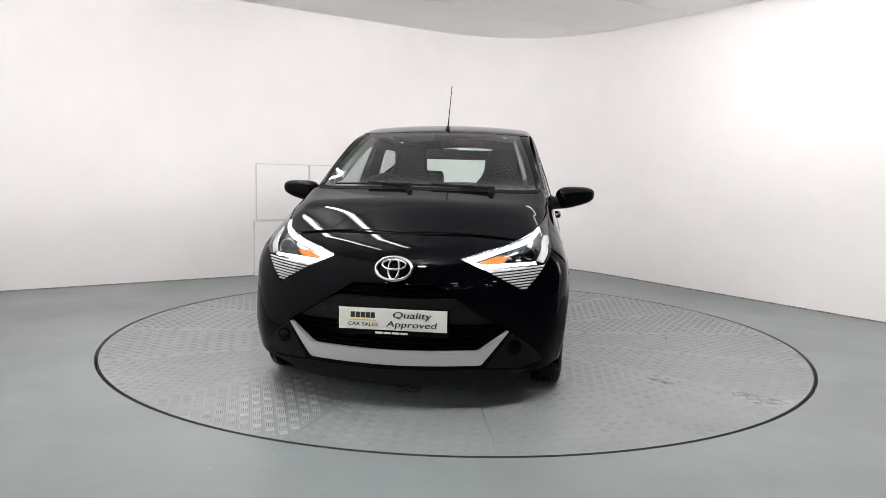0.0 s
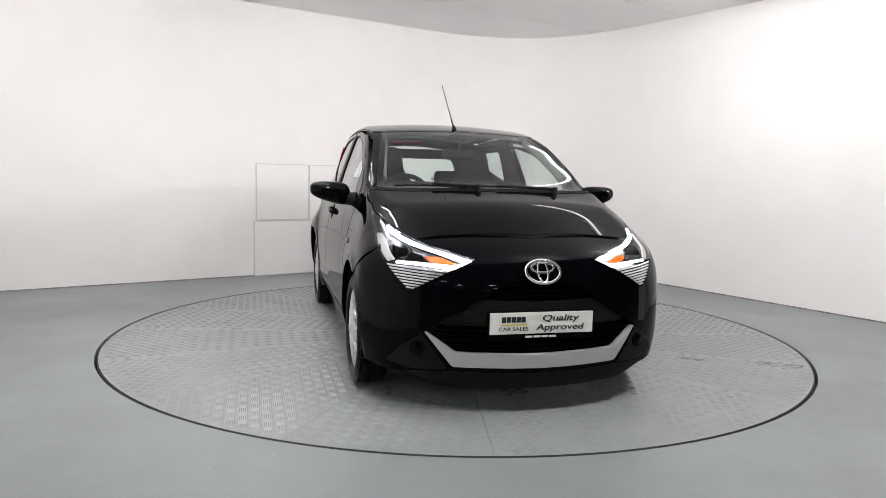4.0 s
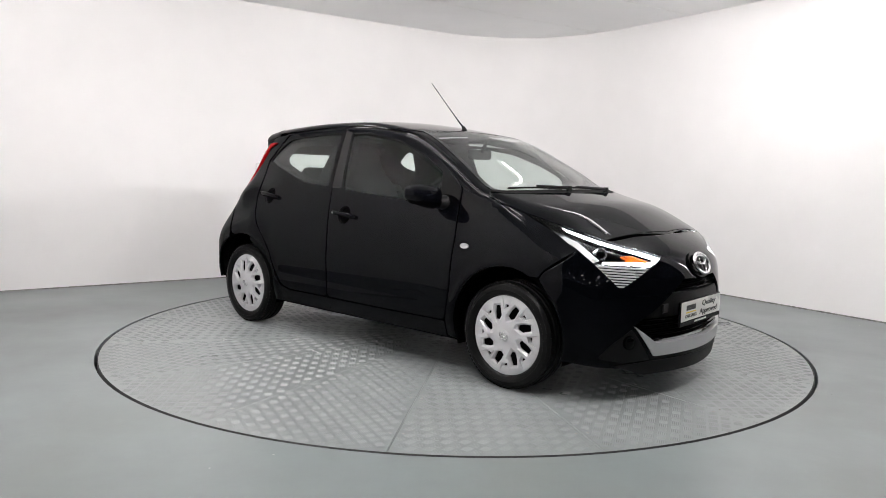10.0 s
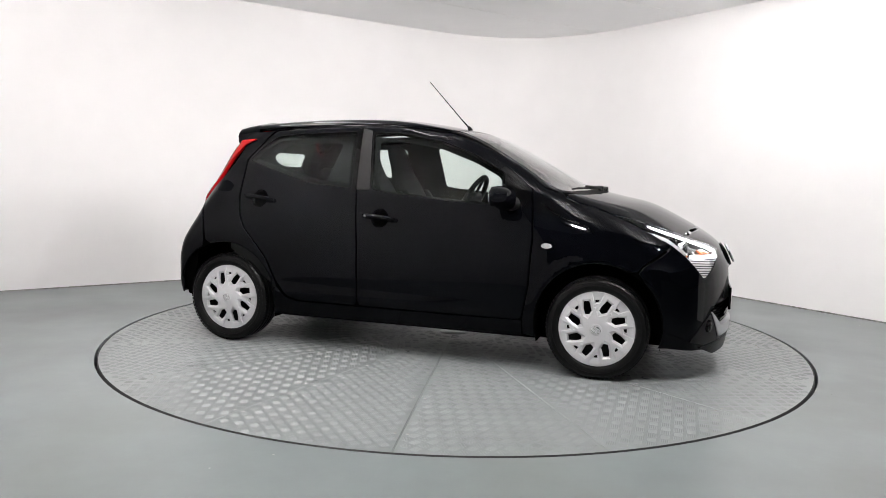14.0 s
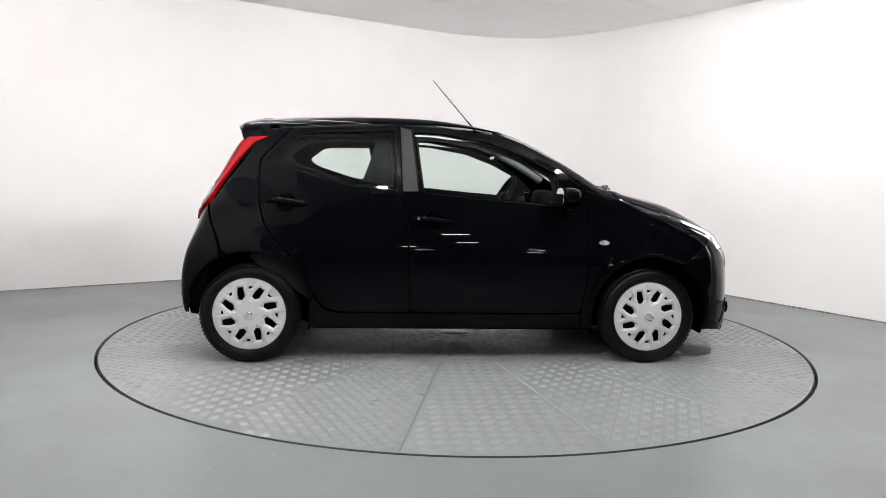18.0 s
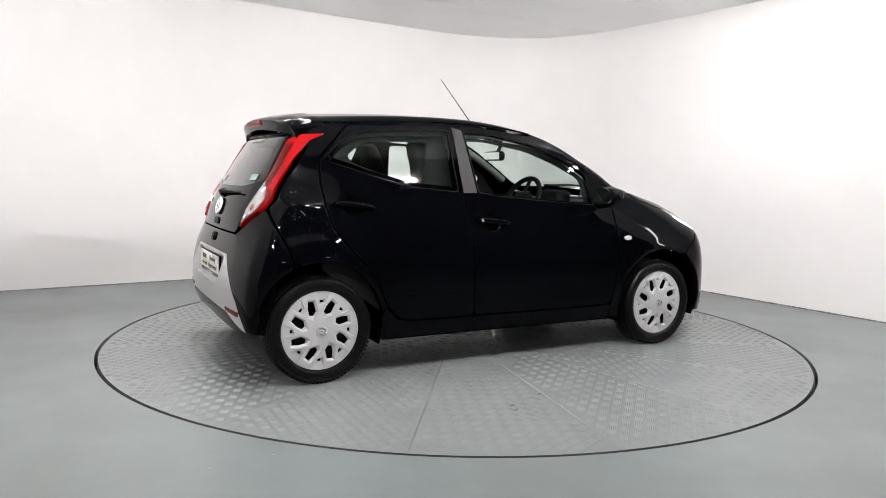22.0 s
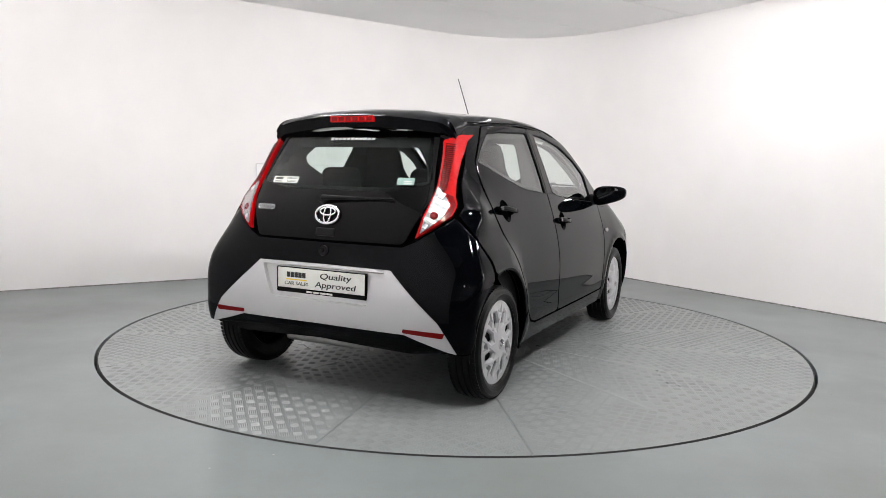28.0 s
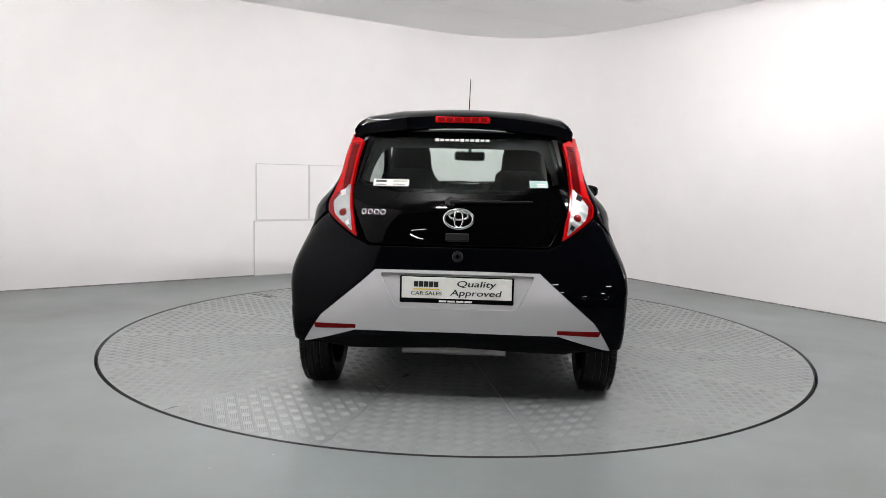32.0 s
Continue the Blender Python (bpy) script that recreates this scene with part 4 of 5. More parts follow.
# spoiler over the rear window
v, f = [], []
ny = 32
for i in range(ny + 1):
    y = 0.548 * math.sin(math.pi * (i / ny - 0.5))
    e = abs(y) / 0.548
    z0, z1 = lift("top", np.array([[-1.085, y], [-1.14, y]]))[:, 2]
    tail_x = -1.324 + 0.062 * e ** 2.2 + 0.020 * e ** 10
    rib_ = 0.004 * math.exp(-((abs(y) - 0.31) / 0.05) ** 4)
    zt = z1 - 0.034
    th_ = 0.064 - 0.014 * e ** 6
    prof = [(-1.085, z0 - 0.003), (-1.12, (z0 + z1) / 2 + 0.004 + rib_), (-1.15, z1 + 0.003 + rib_), (-1.19, z1 - 0.003 + rib_ * 0.8), (-1.245, z1 - 0.015 + rib_ * 0.4), (tail_x + 0.012, zt + 0.002), (tail_x, zt - 0.007), (tail_x + 0.009, zt - th_ * 0.55), (tail_x + 0.016, zt - th_), (-1.225, zt - th_ - 0.006), (-1.15, zt - th_ + 0.004)]
    v += [(x, y, z) for x, z in prof]
k = 11
for i in range(ny):
    f += [(i * k + j, i * k + j + 1, (i + 1) * k + j + 1, (i + 1) * k + j) for j in range(k - 1)]
f += [tuple(range(k)), tuple(range(ny * k, ny * k + k))]
me = mesh_of("rear_spoiler", v, f, PAINT)
bm = bmesh.new()
bm.from_mesh(me)
spoiler = part("rear_spoiler", bm, PAINT, car, "gloss black roof spoiler", smooth=True)
bpy.data.meshes.remove(me)
stop = part("stop_lamp", box((0.022, 0.270, 0.034), (-1.312, 0.0, 1.372), 0.006), RED, spoiler, "red high-level brake lamp")
for i in range(6):
    part("lamp_cell", box((0.004, 0.032, 0.020), (-1.3225, -0.105 + i * 0.042, 1.372), 0.002), REDDEEP, stop)

# ---- tail lamps ----
tl3 = [(-1.262, -0.500, 1.262), (-1.195, -0.550, 1.292), (-1.085, -0.570, 1.300), (-1.165, -0.568, 1.264), (-1.250, -0.578, 1.170), (-1.325, -0.596, 1.065), (-1.366, -0.612, 0.992), (-1.382, -0.632, 0.955),
       (-1.422, -0.626, 0.906), (-1.511, -0.487, 0.798), (-1.480, -0.505, 0.892), (-1.385, -0.528, 1.040), (-1.355, -0.525, 1.090), (-1.312, -0.515, 1.165)]
clear3 = [(-1.383, -0.534, 1.040), (-1.392, -0.582, 0.985), (-1.402, -0.604, 0.952), (-1.438, -0.585, 0.898), (-1.501, -0.507, 0.822), (-1.476, -0.516, 0.893)]
for s in (-1, 1):
    def tl(q, s=s):
        u, w = tail(q[0], q[1], q[2])
        return (u, w) if s < 0 else (-u, w)
    lamp = panel("tail_lamp", RED, car, "tail", rounded([tl(q) for q in tl3], 0.012), off=0.010, step=0.02, edge=0.02, label="red and clear rear lamp cluster")
    lens_line = rounded([tl(q) for q in clear3], 0.006)
    panel("clear_lens", CLEARLENS, lamp, "tail", lens_line, off=0.0125, step=0.008, edge=0.004, lens=lambda q: 0.003 * np.abs(((q[:, 2] * 26 + np.abs(q[:, 1]) * 13) % 1.0) * 2 - 1), label="clear faceted reversing and indicator lens")
    panel("lens_cover", CLEAR, lamp, "tail", lens_line, off=0.020, step=0.02, edge=0.010, label="clear outer cover")
    p, n_ = at_skin("tail", *tl((-1.452, -0.550, 0.905)), 1, 0.014)
    bulb = part("bulb_lens", rod(p, p + n_ * 0.004, 0.020, 0.014, 20), REDDEEP, lamp, "red bulb lens", smooth=True)
    for q, size in (((-1.398, -0.562, 0.995), (0.030, 0.034, 0.004)), ((-1.480, -0.524, 0.858), (0.022, 0.026, 0.004))):
        p, n_ = at_skin("tail", *tl(q), 1, 0.016)
        part("reflector_cell", box(size, bevel=0.0015, turn=frame_at((0, 0, 0), n_) @ Matrix.Rotation(radians(30 * s), 4, "Z")), CHROME, lamp).location = p
    inner_line = [tl(q) for q in ((-1.266, -0.512, 1.240), (-1.350, -0.532, 1.092), (-1.382, -0.540, 1.035), (-1.385, -0.560, 1.005), (-1.352, -0.562, 1.050), (-1.250, -0.540, 1.235))]
    panel("light_guide", REDDARK, lamp, "tail", inner_line, off=0.0115, step=0.02, edge=0.003, label="deep red ribbed lens")
    for i in range(24):
        t = (i + 0.5) / 24
        a, b = Vector((-1.262, -0.510, 1.250)).lerp(Vector((-1.380, -0.541, 1.025)), t), Vector((-1.236, -0.545, 1.245)).lerp(Vector((-1.368, -0.565, 1.020)), t)
        q = [tl(a + Vector((0, 0, 0.0022))), tl(b + Vector((0, 0, 0.0022))), tl(b - Vector((0, 0, 0.0022))), tl(a - Vector((0, 0, 0.0022)))]
        panel("lens_rib", REDDEEP, lamp, "tail", q, off=0.014, step=0.02, edge=0.003)
    edge_line = [tl(q) for q in ((-1.390, -0.588, 1.005), (-1.408, -0.616, 0.950), (-1.444, -0.596, 0.893), (-1.505, -0.500, 0.808), (-1.512, -0.494, 0.802), (-1.428, -0.618, 0.902), (-1.386, -0.626, 0.956), (-1.374, -0.606, 0.995))]
    panel("lamp_edge", REDDEEP, lamp, "tail", edge_line, off=0.0125, step=0.012, edge=0.003, label="deep red edge of the lens")

# ---- rear bumper ----
rb_half = [tail(*q) for q in ((-1.53, 0, 0.762), (-1.527, -0.425, 0.762), (-1.513, -0.485, 0.790), (-1.420, -0.640, 0.904), (-1.414, -0.672, 0.880), (-1.381, -0.750, 0.793), (-1.339, -0.787, 0.707), (-1.320, -0.80, 0.648))]
rb_half += [tail(x, -0.800, z) for x, z in rear_arch if x < -1.318 and z > 0.375]
rb_half += [tail(*q) for q in ((-1.487, -0.798, 0.362), (-1.502, -0.784, 0.292), (-1.541, -0.740, 0.290), (-1.57, -0.52, 0.306), (-1.58, -0.30, 0.318), (-1.583, 0.0, 0.318))]
rb = rb_half + [(-u, w) for u, w in reversed(rb_half)][1:-1]
silver_half = [tail(*q) for q in ((-1.56, 0.0, 0.655), (-1.56, -0.385, 0.652), (-1.570, -0.640, 0.430), (-1.540, -0.728, 0.292), (-1.548, -0.690, 0.298), (-1.584, -0.475, 0.362), (-1.59, 0.0, 0.366))]
silver = silver_half + [(-u, w) for u, w in reversed(silver_half)][1:-1]
well_half = [tail(*q) for q in ((-1.56, 0.0, 0.637), (-1.56, -0.362, 0.637), (-1.59, -0.281, 0.478), (-1.59, 0.0, 0.478))]
well = rounded(well_half + [(-u, w) for u, w in reversed(well_half)][1:-1], 0.02)
rear_bumper = panel("rear_bumper", PAINT, car, "tail", rb, gap=0.002, holes=[silver], step=0.025, edge=0.02, lip=0.005)
insert = panel("bumper_insert", SILVER, rear_bumper, "tail", silver, holes=[well], gap=0.0015, off=0.003, step=0.025, edge=0.03, label="silver painted lower bumper insert")
panel("plate_well", SILVER, insert, "tail", shrink(well, 0.001), off=-0.020, step=0.025, edge=0, label="recess for the plate")
panel("rear_valance", GLOSS, rear_bumper, "tail", [tail(*q) for q in ((-1.58, -0.46, 0.362), (-1.55, -0.68, 0.296), (-1.56, -0.50, 0.270), (-1.56, 0.0, 0.290), (-1.56, 0.50, 0.270), (-1.55, 0.68, 0.296), (-1.58, 0.46, 0.362))], off=-0.006, step=0.03, edge=0.03)
for s in (-1, 1):
    q = [tail(*w) for w in ((-1.545, s * 0.655, 0.388), (-1.582, s * 0.468, 0.390), (-1.583, s * 0.470, 0.372), (-1.546, s * 0.648, 0.363))]
    panel("reflector", REDDEEP, rear_bumper, "tail", rounded(q, 0.004), off=0.006, step=0.02, edge=0.008, label="red bumper reflector")
p, n_ = at_skin("rear", 0.0, 0.718, 1, 0.002)
cam_ = part("camera_pod", rod(p - n_ * 0.01, p + n_ * 0.010, 0.028, 0.024, 18), MATT, rear_bumper, "black reversing camera", smooth=True)
part("camera_lens", rod(p + n_ * 0.008, p + n_ * 0.014, 0.011, 0.009, 14), GLOSS, cam_, smooth=True)


def sales_plate(parent, x, z, w, h, facing, strip):
    """A dealer's plate: black holder, white field, printed words and bars."""
    m = Matrix.Translation((x, 0, z)) @ (Matrix(((0, 0, 1, 0), (1, 0, 0, 0), (0, 1, 0, 0), (0, 0, 0, 1))) if facing > 0 else Matrix(((0, 0, -1, 0), (-1, 0, 0, 0), (0, 1, 0, 0), (0, 0, 0, 1))))
    holder = part("plate_holder", box((w, h, 0.014), bevel=0.005), GLOSS, parent, "black holder with a white dealer plate")
    holder.matrix_basis = m
    fh = h - strip - 0.008
    cy = h / 2 - 0.004 - fh / 2
    part("plate_field", box((w - 0.020, fh, 0.004), (0, cy, 0.0075), 0.0015), WHITE, holder, "white plate field")
    zz = 0.0105
    bars = bmesh.new()
    for i in range(5):
        add_box(bars, (0.0205, fh * 0.26, 0.001), (-w * 0.355 + i * 0.0235, cy + fh * 0.17, zz))
    part("name_bars", bars, INK, holder, "black printed bars")
    part("yellow_rule", box((w * 0.235, fh * 0.055, 0.001), (-w * 0.265, cy - fh * 0.07, zz)), YELLOW, holder, "yellow printed rule")
    words("plate_lettering", "CAR SALES", fh * 0.24, Matrix.Translation((-w * 0.265, cy - fh * 0.27, zz)), INK, holder, width=w * 0.27)
    words("plate_lettering", "Quality", fh * 0.40, Matrix.Translation((w * 0.165, cy + fh * 0.21, zz)), INK, holder, width=w * 0.34, slant=0.15)
    words("plate_lettering", "Approved", fh * 0.40, Matrix.Translation((w * 0.165, cy - fh * 0.22, zz)), INK, holder, width=w * 0.45, slant=0.15)
    small = bmesh.new()
    for i in range(4):
        add_box(small, (w * 0.065, strip * 0.42, 0.001), (-w * 0.12 + i * w * 0.075, -h / 2 + strip * 0.55, 0.0075))
    part("address_bars", small, PALE, holder, "small pale printed bars")
    return holder


sales_plate(rear_bumper, -1.574, 0.563, 0.535, 0.128, -1, 0.020)
sales_plate(bumper, 1.866, 0.424, 0.525, 0.130, 1, 0.022)

# stickers on the rear window
for u0, v0, w, h, ink in ((0.335, 1.055, 0.175, 0.037, WHITE), (-0.375, 1.062, 0.088, 0.038, STICKER)):
    p, n_ = at_skin("rear", u0, v0, 1, 0.004)
    st = part("window_sticker", box((w, h, 0.001)), ink, gate_glass, "pale printed window sticker")
    st.matrix_basis = frame_at(p, n_)
    if ink is WHITE:
        words("sticker_lettering", "Dublin, Cork", 0.014, Matrix.Translation((w * 0.24, 0.009, 0.001)), INK, st, width=0.072)
        words("sticker_lettering", "& Limerick", 0.014, Matrix.Translation((w * 0.24, -0.009, 0.001)), INK, st, width=0.062)
        b_ = bmesh.new()
        add_box(b_, (0.055, 0.013, 0.001), (-w * 0.28, 0.007, 0.0005))
        add_box(b_, (0.055, 0.005, 0.001), (-w * 0.28, -0.011, 0.0005))
        part("sticker_bars", b_, INK, st)
    else:
        b_ = bmesh.new()
        add_box(b_, (0.042, 0.006, 0.001), (0.012, 0.000, 0.0005))
        add_box(b_, (0.042, 0.006, 0.001), (0.012, -0.010, 0.0005))
        part("sticker_bars", b_, PALE, st)
for i in range(11):
    p, n_ = at_skin("rear", 0.124 - i * 0.0248, 1.268, 1, 0.006)
    q = part("window_lettering", box((0.019, 0.017 if i in (0, 5, 8) else 0.013, 0.001)), PALE, gate_glass, "pale window lettering")
    q.matrix_basis = frame_at(p, n_)

# ---- front: grille, badge, lip, lamps ----
grille = panel("grille_back", MATT, bumper, "nose", [(u * 1.0, w) for u, w in mouth], off=-0.055, step=0.04, edge=0)


def slat(y0, z, half, name="grille_slat", depth=-0.018, thick=0.011):
    ys = np.linspace(-half, half, 21)
    line = lift("front", np.stack([ys, np.full(21, z)], -1)) + np.array([depth, 0, 0])
    v, f = [], []
    for q in line:
        v += [q + np.array(d) for d in ((0.0, 0, thick / 2), (0.008, 0, 0), (0.0, 0, -thick / 2), (-0.02, 0, -thick / 2), (-0.02, 0, thick / 2))]
    for i in range(20):
        f += [(i * 5 + j, i * 5 + (j + 1) % 5, i * 5 + 5 + (j + 1) % 5, i * 5 + 5 + j) for j in range(5)]
    return part_mesh(name, mesh_of(name, v, f, GLOSS, smooth=False), bumper, "black grille slat")


for z, half_ in ((0.586, 0.195), (0.566, 0.225), (0.546, 0.26)):
    slat(0, z, half_)
for z, half_ in ((0.405, 0.47), (0.382, 0.48), (0.359, 0.455), (0.336, 0.43), (0.313, 0.405)):
    slat(0, z, half_)
panel("plate_panel", MATT, bumper, "front", rounded([(-0.285, 0.534), (0.285, 0.534), (0.345, 0.500), (0.475, 0.420), (-0.475, 0.420), (-0.345, 0.500)], 0.01), off=-0.012, step=0.04, edge=0.03, label="matt black panel behind the plate")
part("tow_cover", box((0.010, 0.062, 0.045), (lift("front", np.array([[-0.335, 0.462]]))[0, 0] - 0.008, -0.335, 0.462), 0.004), MATT, bumper)
lip = [(-0.530, 0.388), (-0.395, 0.294), (0.0, 0.288), (0.395, 0.294), (0.530, 0.388), (0.405, 0.228), (0.0, 0.224), (-0.405, 0.228)]
panel("lip_trim", SILVER, bumper, "front", rounded(lip, 0.012), off=0.006, step=0.025, edge=0.03, label="silver lower lip trim")
for s in (-1, 1):
    pod = panel("fog_bezel", MATT, bumper, "front", rounded([(s * 0.540, 0.375), (s * 0.425, 0.212), (s * 0.580, 0.208), (s * 0.690, 0.238), (s * 0.640, 0.300)], 0.015), off=0.005, step=0.02, edge=0.015, label="matt black lower corner bezel")
    p, n_ = at_skin("front", s * 0.553, 0.310, 1, 0.009)
    ax = (n_ + Vector((0.4, 0, 0))).normalized()
    part("fog_lamp", rod(p - ax * 0.02, p + ax * 0.006, 0.037, 0.034, 22), GLOSS, pod, "round dark fog lamp", smooth=True)
    part("fog_glass", rod(p + ax * 0.005, p + ax * 0.010, 0.027, 0.020, 22), GLOSS, pod, smooth=True)
lower = [nose(*q) for q in ((1.80, -0.42, 0.205), (1.83, 0.0, 0.198), (1.80, 0.42, 0.205), (1.68, 0.60, 0.195), (1.74, 0.42, 0.135), (1.80, 0.0, 0.125), (1.74, -0.42, 0.135), (1.68, -0.60, 0.195))]
panel("splitter", MATT, bumper, "nose", lower, off=0.004, step=0.03, edge=0.06, label="matt black lower splitter")
p, n_ = at_skin("front", 0.0, 0.660, 1, 0.0)
bz = [(0.115 * math.cos(a), 0.658 + 0.064 * math.sin(a)) for a in (i * math.pi / 18 for i in range(36))]
panel("badge_base", GLOSS, bumper, "front", bz, off=0.010, step=0.02, edge=0.012)
ring_badge(bumper, "front", 0.0, 0.660, 0.083, 0.056, 0.020)

for s in (-1, 1):
    def hl(x, y, z, s=s):
        return nose(x, y if s < 0 else -y, z)
    lamp = panel("headlamp", REFLECT, car, "nose", [hl(*q) for q in lamp3], off=-0.055, step=0.02, edge=0, label="headlamp with lit white running light")
    cover3 = lamp_top + [(1.771, -0.403, 0.672), (1.70, -0.555, 0.687)] + lamp_back
    panel("lamp_cover", CLEAR, lamp, "nose", [hl(*q) for q in cover3], off=0.001, step=0.02, edge=0.004, label="clear lamp cover")
    drl_a = [(1.400, -0.640, 0.858), (1.545, -0.583, 0.811), (1.652, -0.482, 0.767), (1.710, -0.397, 0.744), (1.768, -0.302, 0.712), (1.762, -0.350, 0.7053), (1.697, -0.456, 0.7440), (1.616, -0.570, 0.7805), (1.528, -0.626, 0.8125), (1.438, -0.655, 0.8425)]
    panel("running_light", LED, lamp, "nose", [hl(*q) for q in drl_a], off=-0.012, step=0.02, edge=0.005, label="glowing white running light")
    drl_b = [(1.766, -0.306, 0.709), (1.768, -0.400, 0.675), (1.700, -0.555, 0.689), (1.640, -0.645, 0.692), (1.638, -0.642, 0.704), (1.700, -0.545, 0.701), (1.750, -0.405, 0.694), (1.758, -0.366, 0.700)]
    panel("running_light", LED, lamp, "nose", [hl(*q) for q in drl_b], off=-0.012, step=0.015, edge=0.005, label="glowing white running light")
    brk = [(1.400, -0.694, 0.820), (1.440, -0.680, 0.822), (1.510, -0.668, 0.798), (1.575, -0.670, 0.755), (1.630, -0.655, 0.712), (1.612, -0.687, 0.699), (1.530, -0.703, 0.756)]
    panel("lamp_bracket", BRIGHT, lamp, "nose", [hl(*q) for q in brk], off=-0.016, step=0.015, edge=0.006, label="pale inner reflector bracket")
    amb = [(1.752, -0.385, 0.707), (1.710, -0.495, 0.711), (1.672, -0.520, 0.735), (1.700, -0.460, 0.738)]
    panel("indicator", AMBER, lamp, "nose", [hl(*q) for q in amb], off=-0.025, step=0.015, edge=0.02, label="amber indicator")
    dark3 = [(1.690, -0.490, 0.735), (1.605, -0.605, 0.772), (1.540, -0.650, 0.795), (1.580, -0.665, 0.752), (1.634, -0.648, 0.708), (1.705, -0.520, 0.705)]
    panel("lamp_bezel", GLOSS, lamp, "nose", [hl(*q) for q in dark3], off=-0.034, step=0.02, edge=0.0, label="dark lamp bezel")
    p, n_ = at_skin("nose", *hl(1.622, -0.606, 0.748), 1, -0.040)
    ax = (n_ + Vector((1.2, 0, 0))).normalized()
    proj = part("projector", rod(p - ax * 0.03, p + ax * 0.004, 0.046, 0.042, 28), CHROME, lamp, "projector lens in a dark bezel", smooth=True)
    bm = bmesh.new()
    bmesh.ops.create_uvsphere(bm, u_segments=20, v_segments=12, radius=0.037, matrix=Matrix.Translation(p + ax * 0.001) @ Matrix.Diagonal((0.6, 1, 1, 1)))
    part("projector_lens", bm, GLOSS, proj, smooth=True)
    rib3 = [(1.766, -0.416, 0.664), (1.711, -0.592, 0.569), (1.614, -0.685, 0.688)]
    field = panel("ribbed_insert", MATT, lamp, "nose", [hl(*q) for q in rib3], off=-0.012, step=0.02, edge=0.02, label="pale ribbed insert under the lamp")
    a, b, c = (Vector(q) for q in rib3)
    for i in range(8):
        t0, t1 = i / 8.4 + 0.012, (i + 0.62) / 8.4
        strip = [hl(*a.lerp(b, t0)), hl(*a.lerp(b, t1)), hl(*c.lerp(b, t1)), hl(*c.lerp(b, t0))]
        panel("rib", RIB, field, "nose", strip, off=-0.003, step=0.02, edge=0.009)

# ---- mirrors, wipers, aerial ----
for s in (-1, 1):
    v, f = [], []
    nu, nv = 20, 12
    for j in range(nv + 1):
        b = -math.pi / 2 + math.pi * j / nv
        for i in range(nu):
            a = 2 * math.pi * i / nu
            def pw(q, e):
                return math.copysign(abs(q) ** e, q)
            x = 0.080 * pw(math.cos(b), 0.62) * pw(math.cos(a), 0.75)
            y = 0.116 * pw(math.sin(b), 0.65)
            z = 0.071 * pw(math.cos(b), 0.62) * pw(math.sin(a), 0.75)
            x = x if x > 0 else x * 0.45
            z *= 1.06 - 0.40 * (y / 0.108 + 1) * 0.5
            v.append((0.625 + x - 0.06 * (y / 0.1) * 0.12, s * (0.852 + y), 0.985 + z + 0.014 * y / 0.1))
    for j in range(nv):
        for i in range(nu):
            f.append((j * nu + i, j * nu + (i + 1) % nu, (j + 1) * nu + (i + 1) % nu, (j + 1) * nu + i))
    me = mesh_of("door_mirror", v, f, PAINT)
    bm = bmesh.new()
    bm.from_mesh(me)
    bpy.data.meshes.remove(me)
    mirror = part("door_mirror", bm, PAINT, car, "gloss black door mirror", smooth=True)
    part("mirror_foot", rod((0.64, s * 0.80, 0.945), (0.675, s * 0.705, 0.945), 0.030, 0.042, 14), MATT, mirror, smooth=True)
    pts = [(0.5885, s * (0.855 + 0.086 * math.cos(a)), 0.987 + 0.054 * math.sin(a)) for a in (i * math.pi / 12 for i in range(24))]
    part_mesh("mirror_glass", mesh_of("mirror_glass", pts + [(0.5855, q[1], q[2]) for q in pts], [tuple(range(24)), tuple(range(24, 48))] + [(i, (i + 1) % 24, 24 + (i + 1) % 24, 24 + i) for i in range(24)], MIRROR, smooth=False), mirror, "mirror glass")

for a_, b_ in (((1.078, -0.08), (0.972, -0.53)), ((1.062, 0.38), (1.045, -0.24))):
    p, q = at_skin("top", *a_, 1, 0.018)[0], at_skin("top", *b_, 1, 0.014)[0]
    wp = part("front_wiper", rod(p - Vector((0, 0, 0.03)), p + Vector((0, 0, 0.012)), 0.020, 0.016, 14), MATT, car, "black windscreen wiper", smooth=True)
    part("wiper_arm", rod(p, p.lerp(q, 0.55) + Vector((0, 0, 0.012)), 0.010, 0.006), MATT, wp, smooth=True)
    bl = [at_skin("top", a_[0] + (b_[0] - a_[0]) * t - 0.012 * math.sin(math.pi * t), a_[1] + (b_[1] - a_[1]) * t, 1, 0.010)[0] for t in (0.12, 0.3, 0.5, 0.7, 0.85, 1.0)]
    tv, tf = loop_tube(bl, 0.006, 6, closed=False)
    part_mesh("wiper_blade", mesh_of("wiper_blade", tv, tf, MATT), wp)
p = at_skin("top", 0.195, 0.012, 1, 0.0)[0]
aer = part("aerial", rod(p - Vector((0, 0, 0.005)), p + Vector((-0.012, 0, 0.022)), 0.018, 0.009, 16), MATT, car, "black roof aerial", smooth=True)
tip = Vector((-0.096, -0.004, 1.722))
part("aerial_coil", rod(p + Vector((-0.010, 0, 0.015)), p.lerp(tip, 0.22), 0.0058, 0.0042), MATT, aer, smooth=True)
part("aerial_whip", rod(p.lerp(tip, 0.2), tip, 0.0034, 0.0024, 8), MATT, aer, smooth=True)
p, n_ = at_skin("top", 0.335, 0.0, 1, -0.03)
part("camera_housing", box((0.10, 0.11, 0.035), p, 0.01), TRIM, windscreen, "dark sensor housing behind the windscreen")
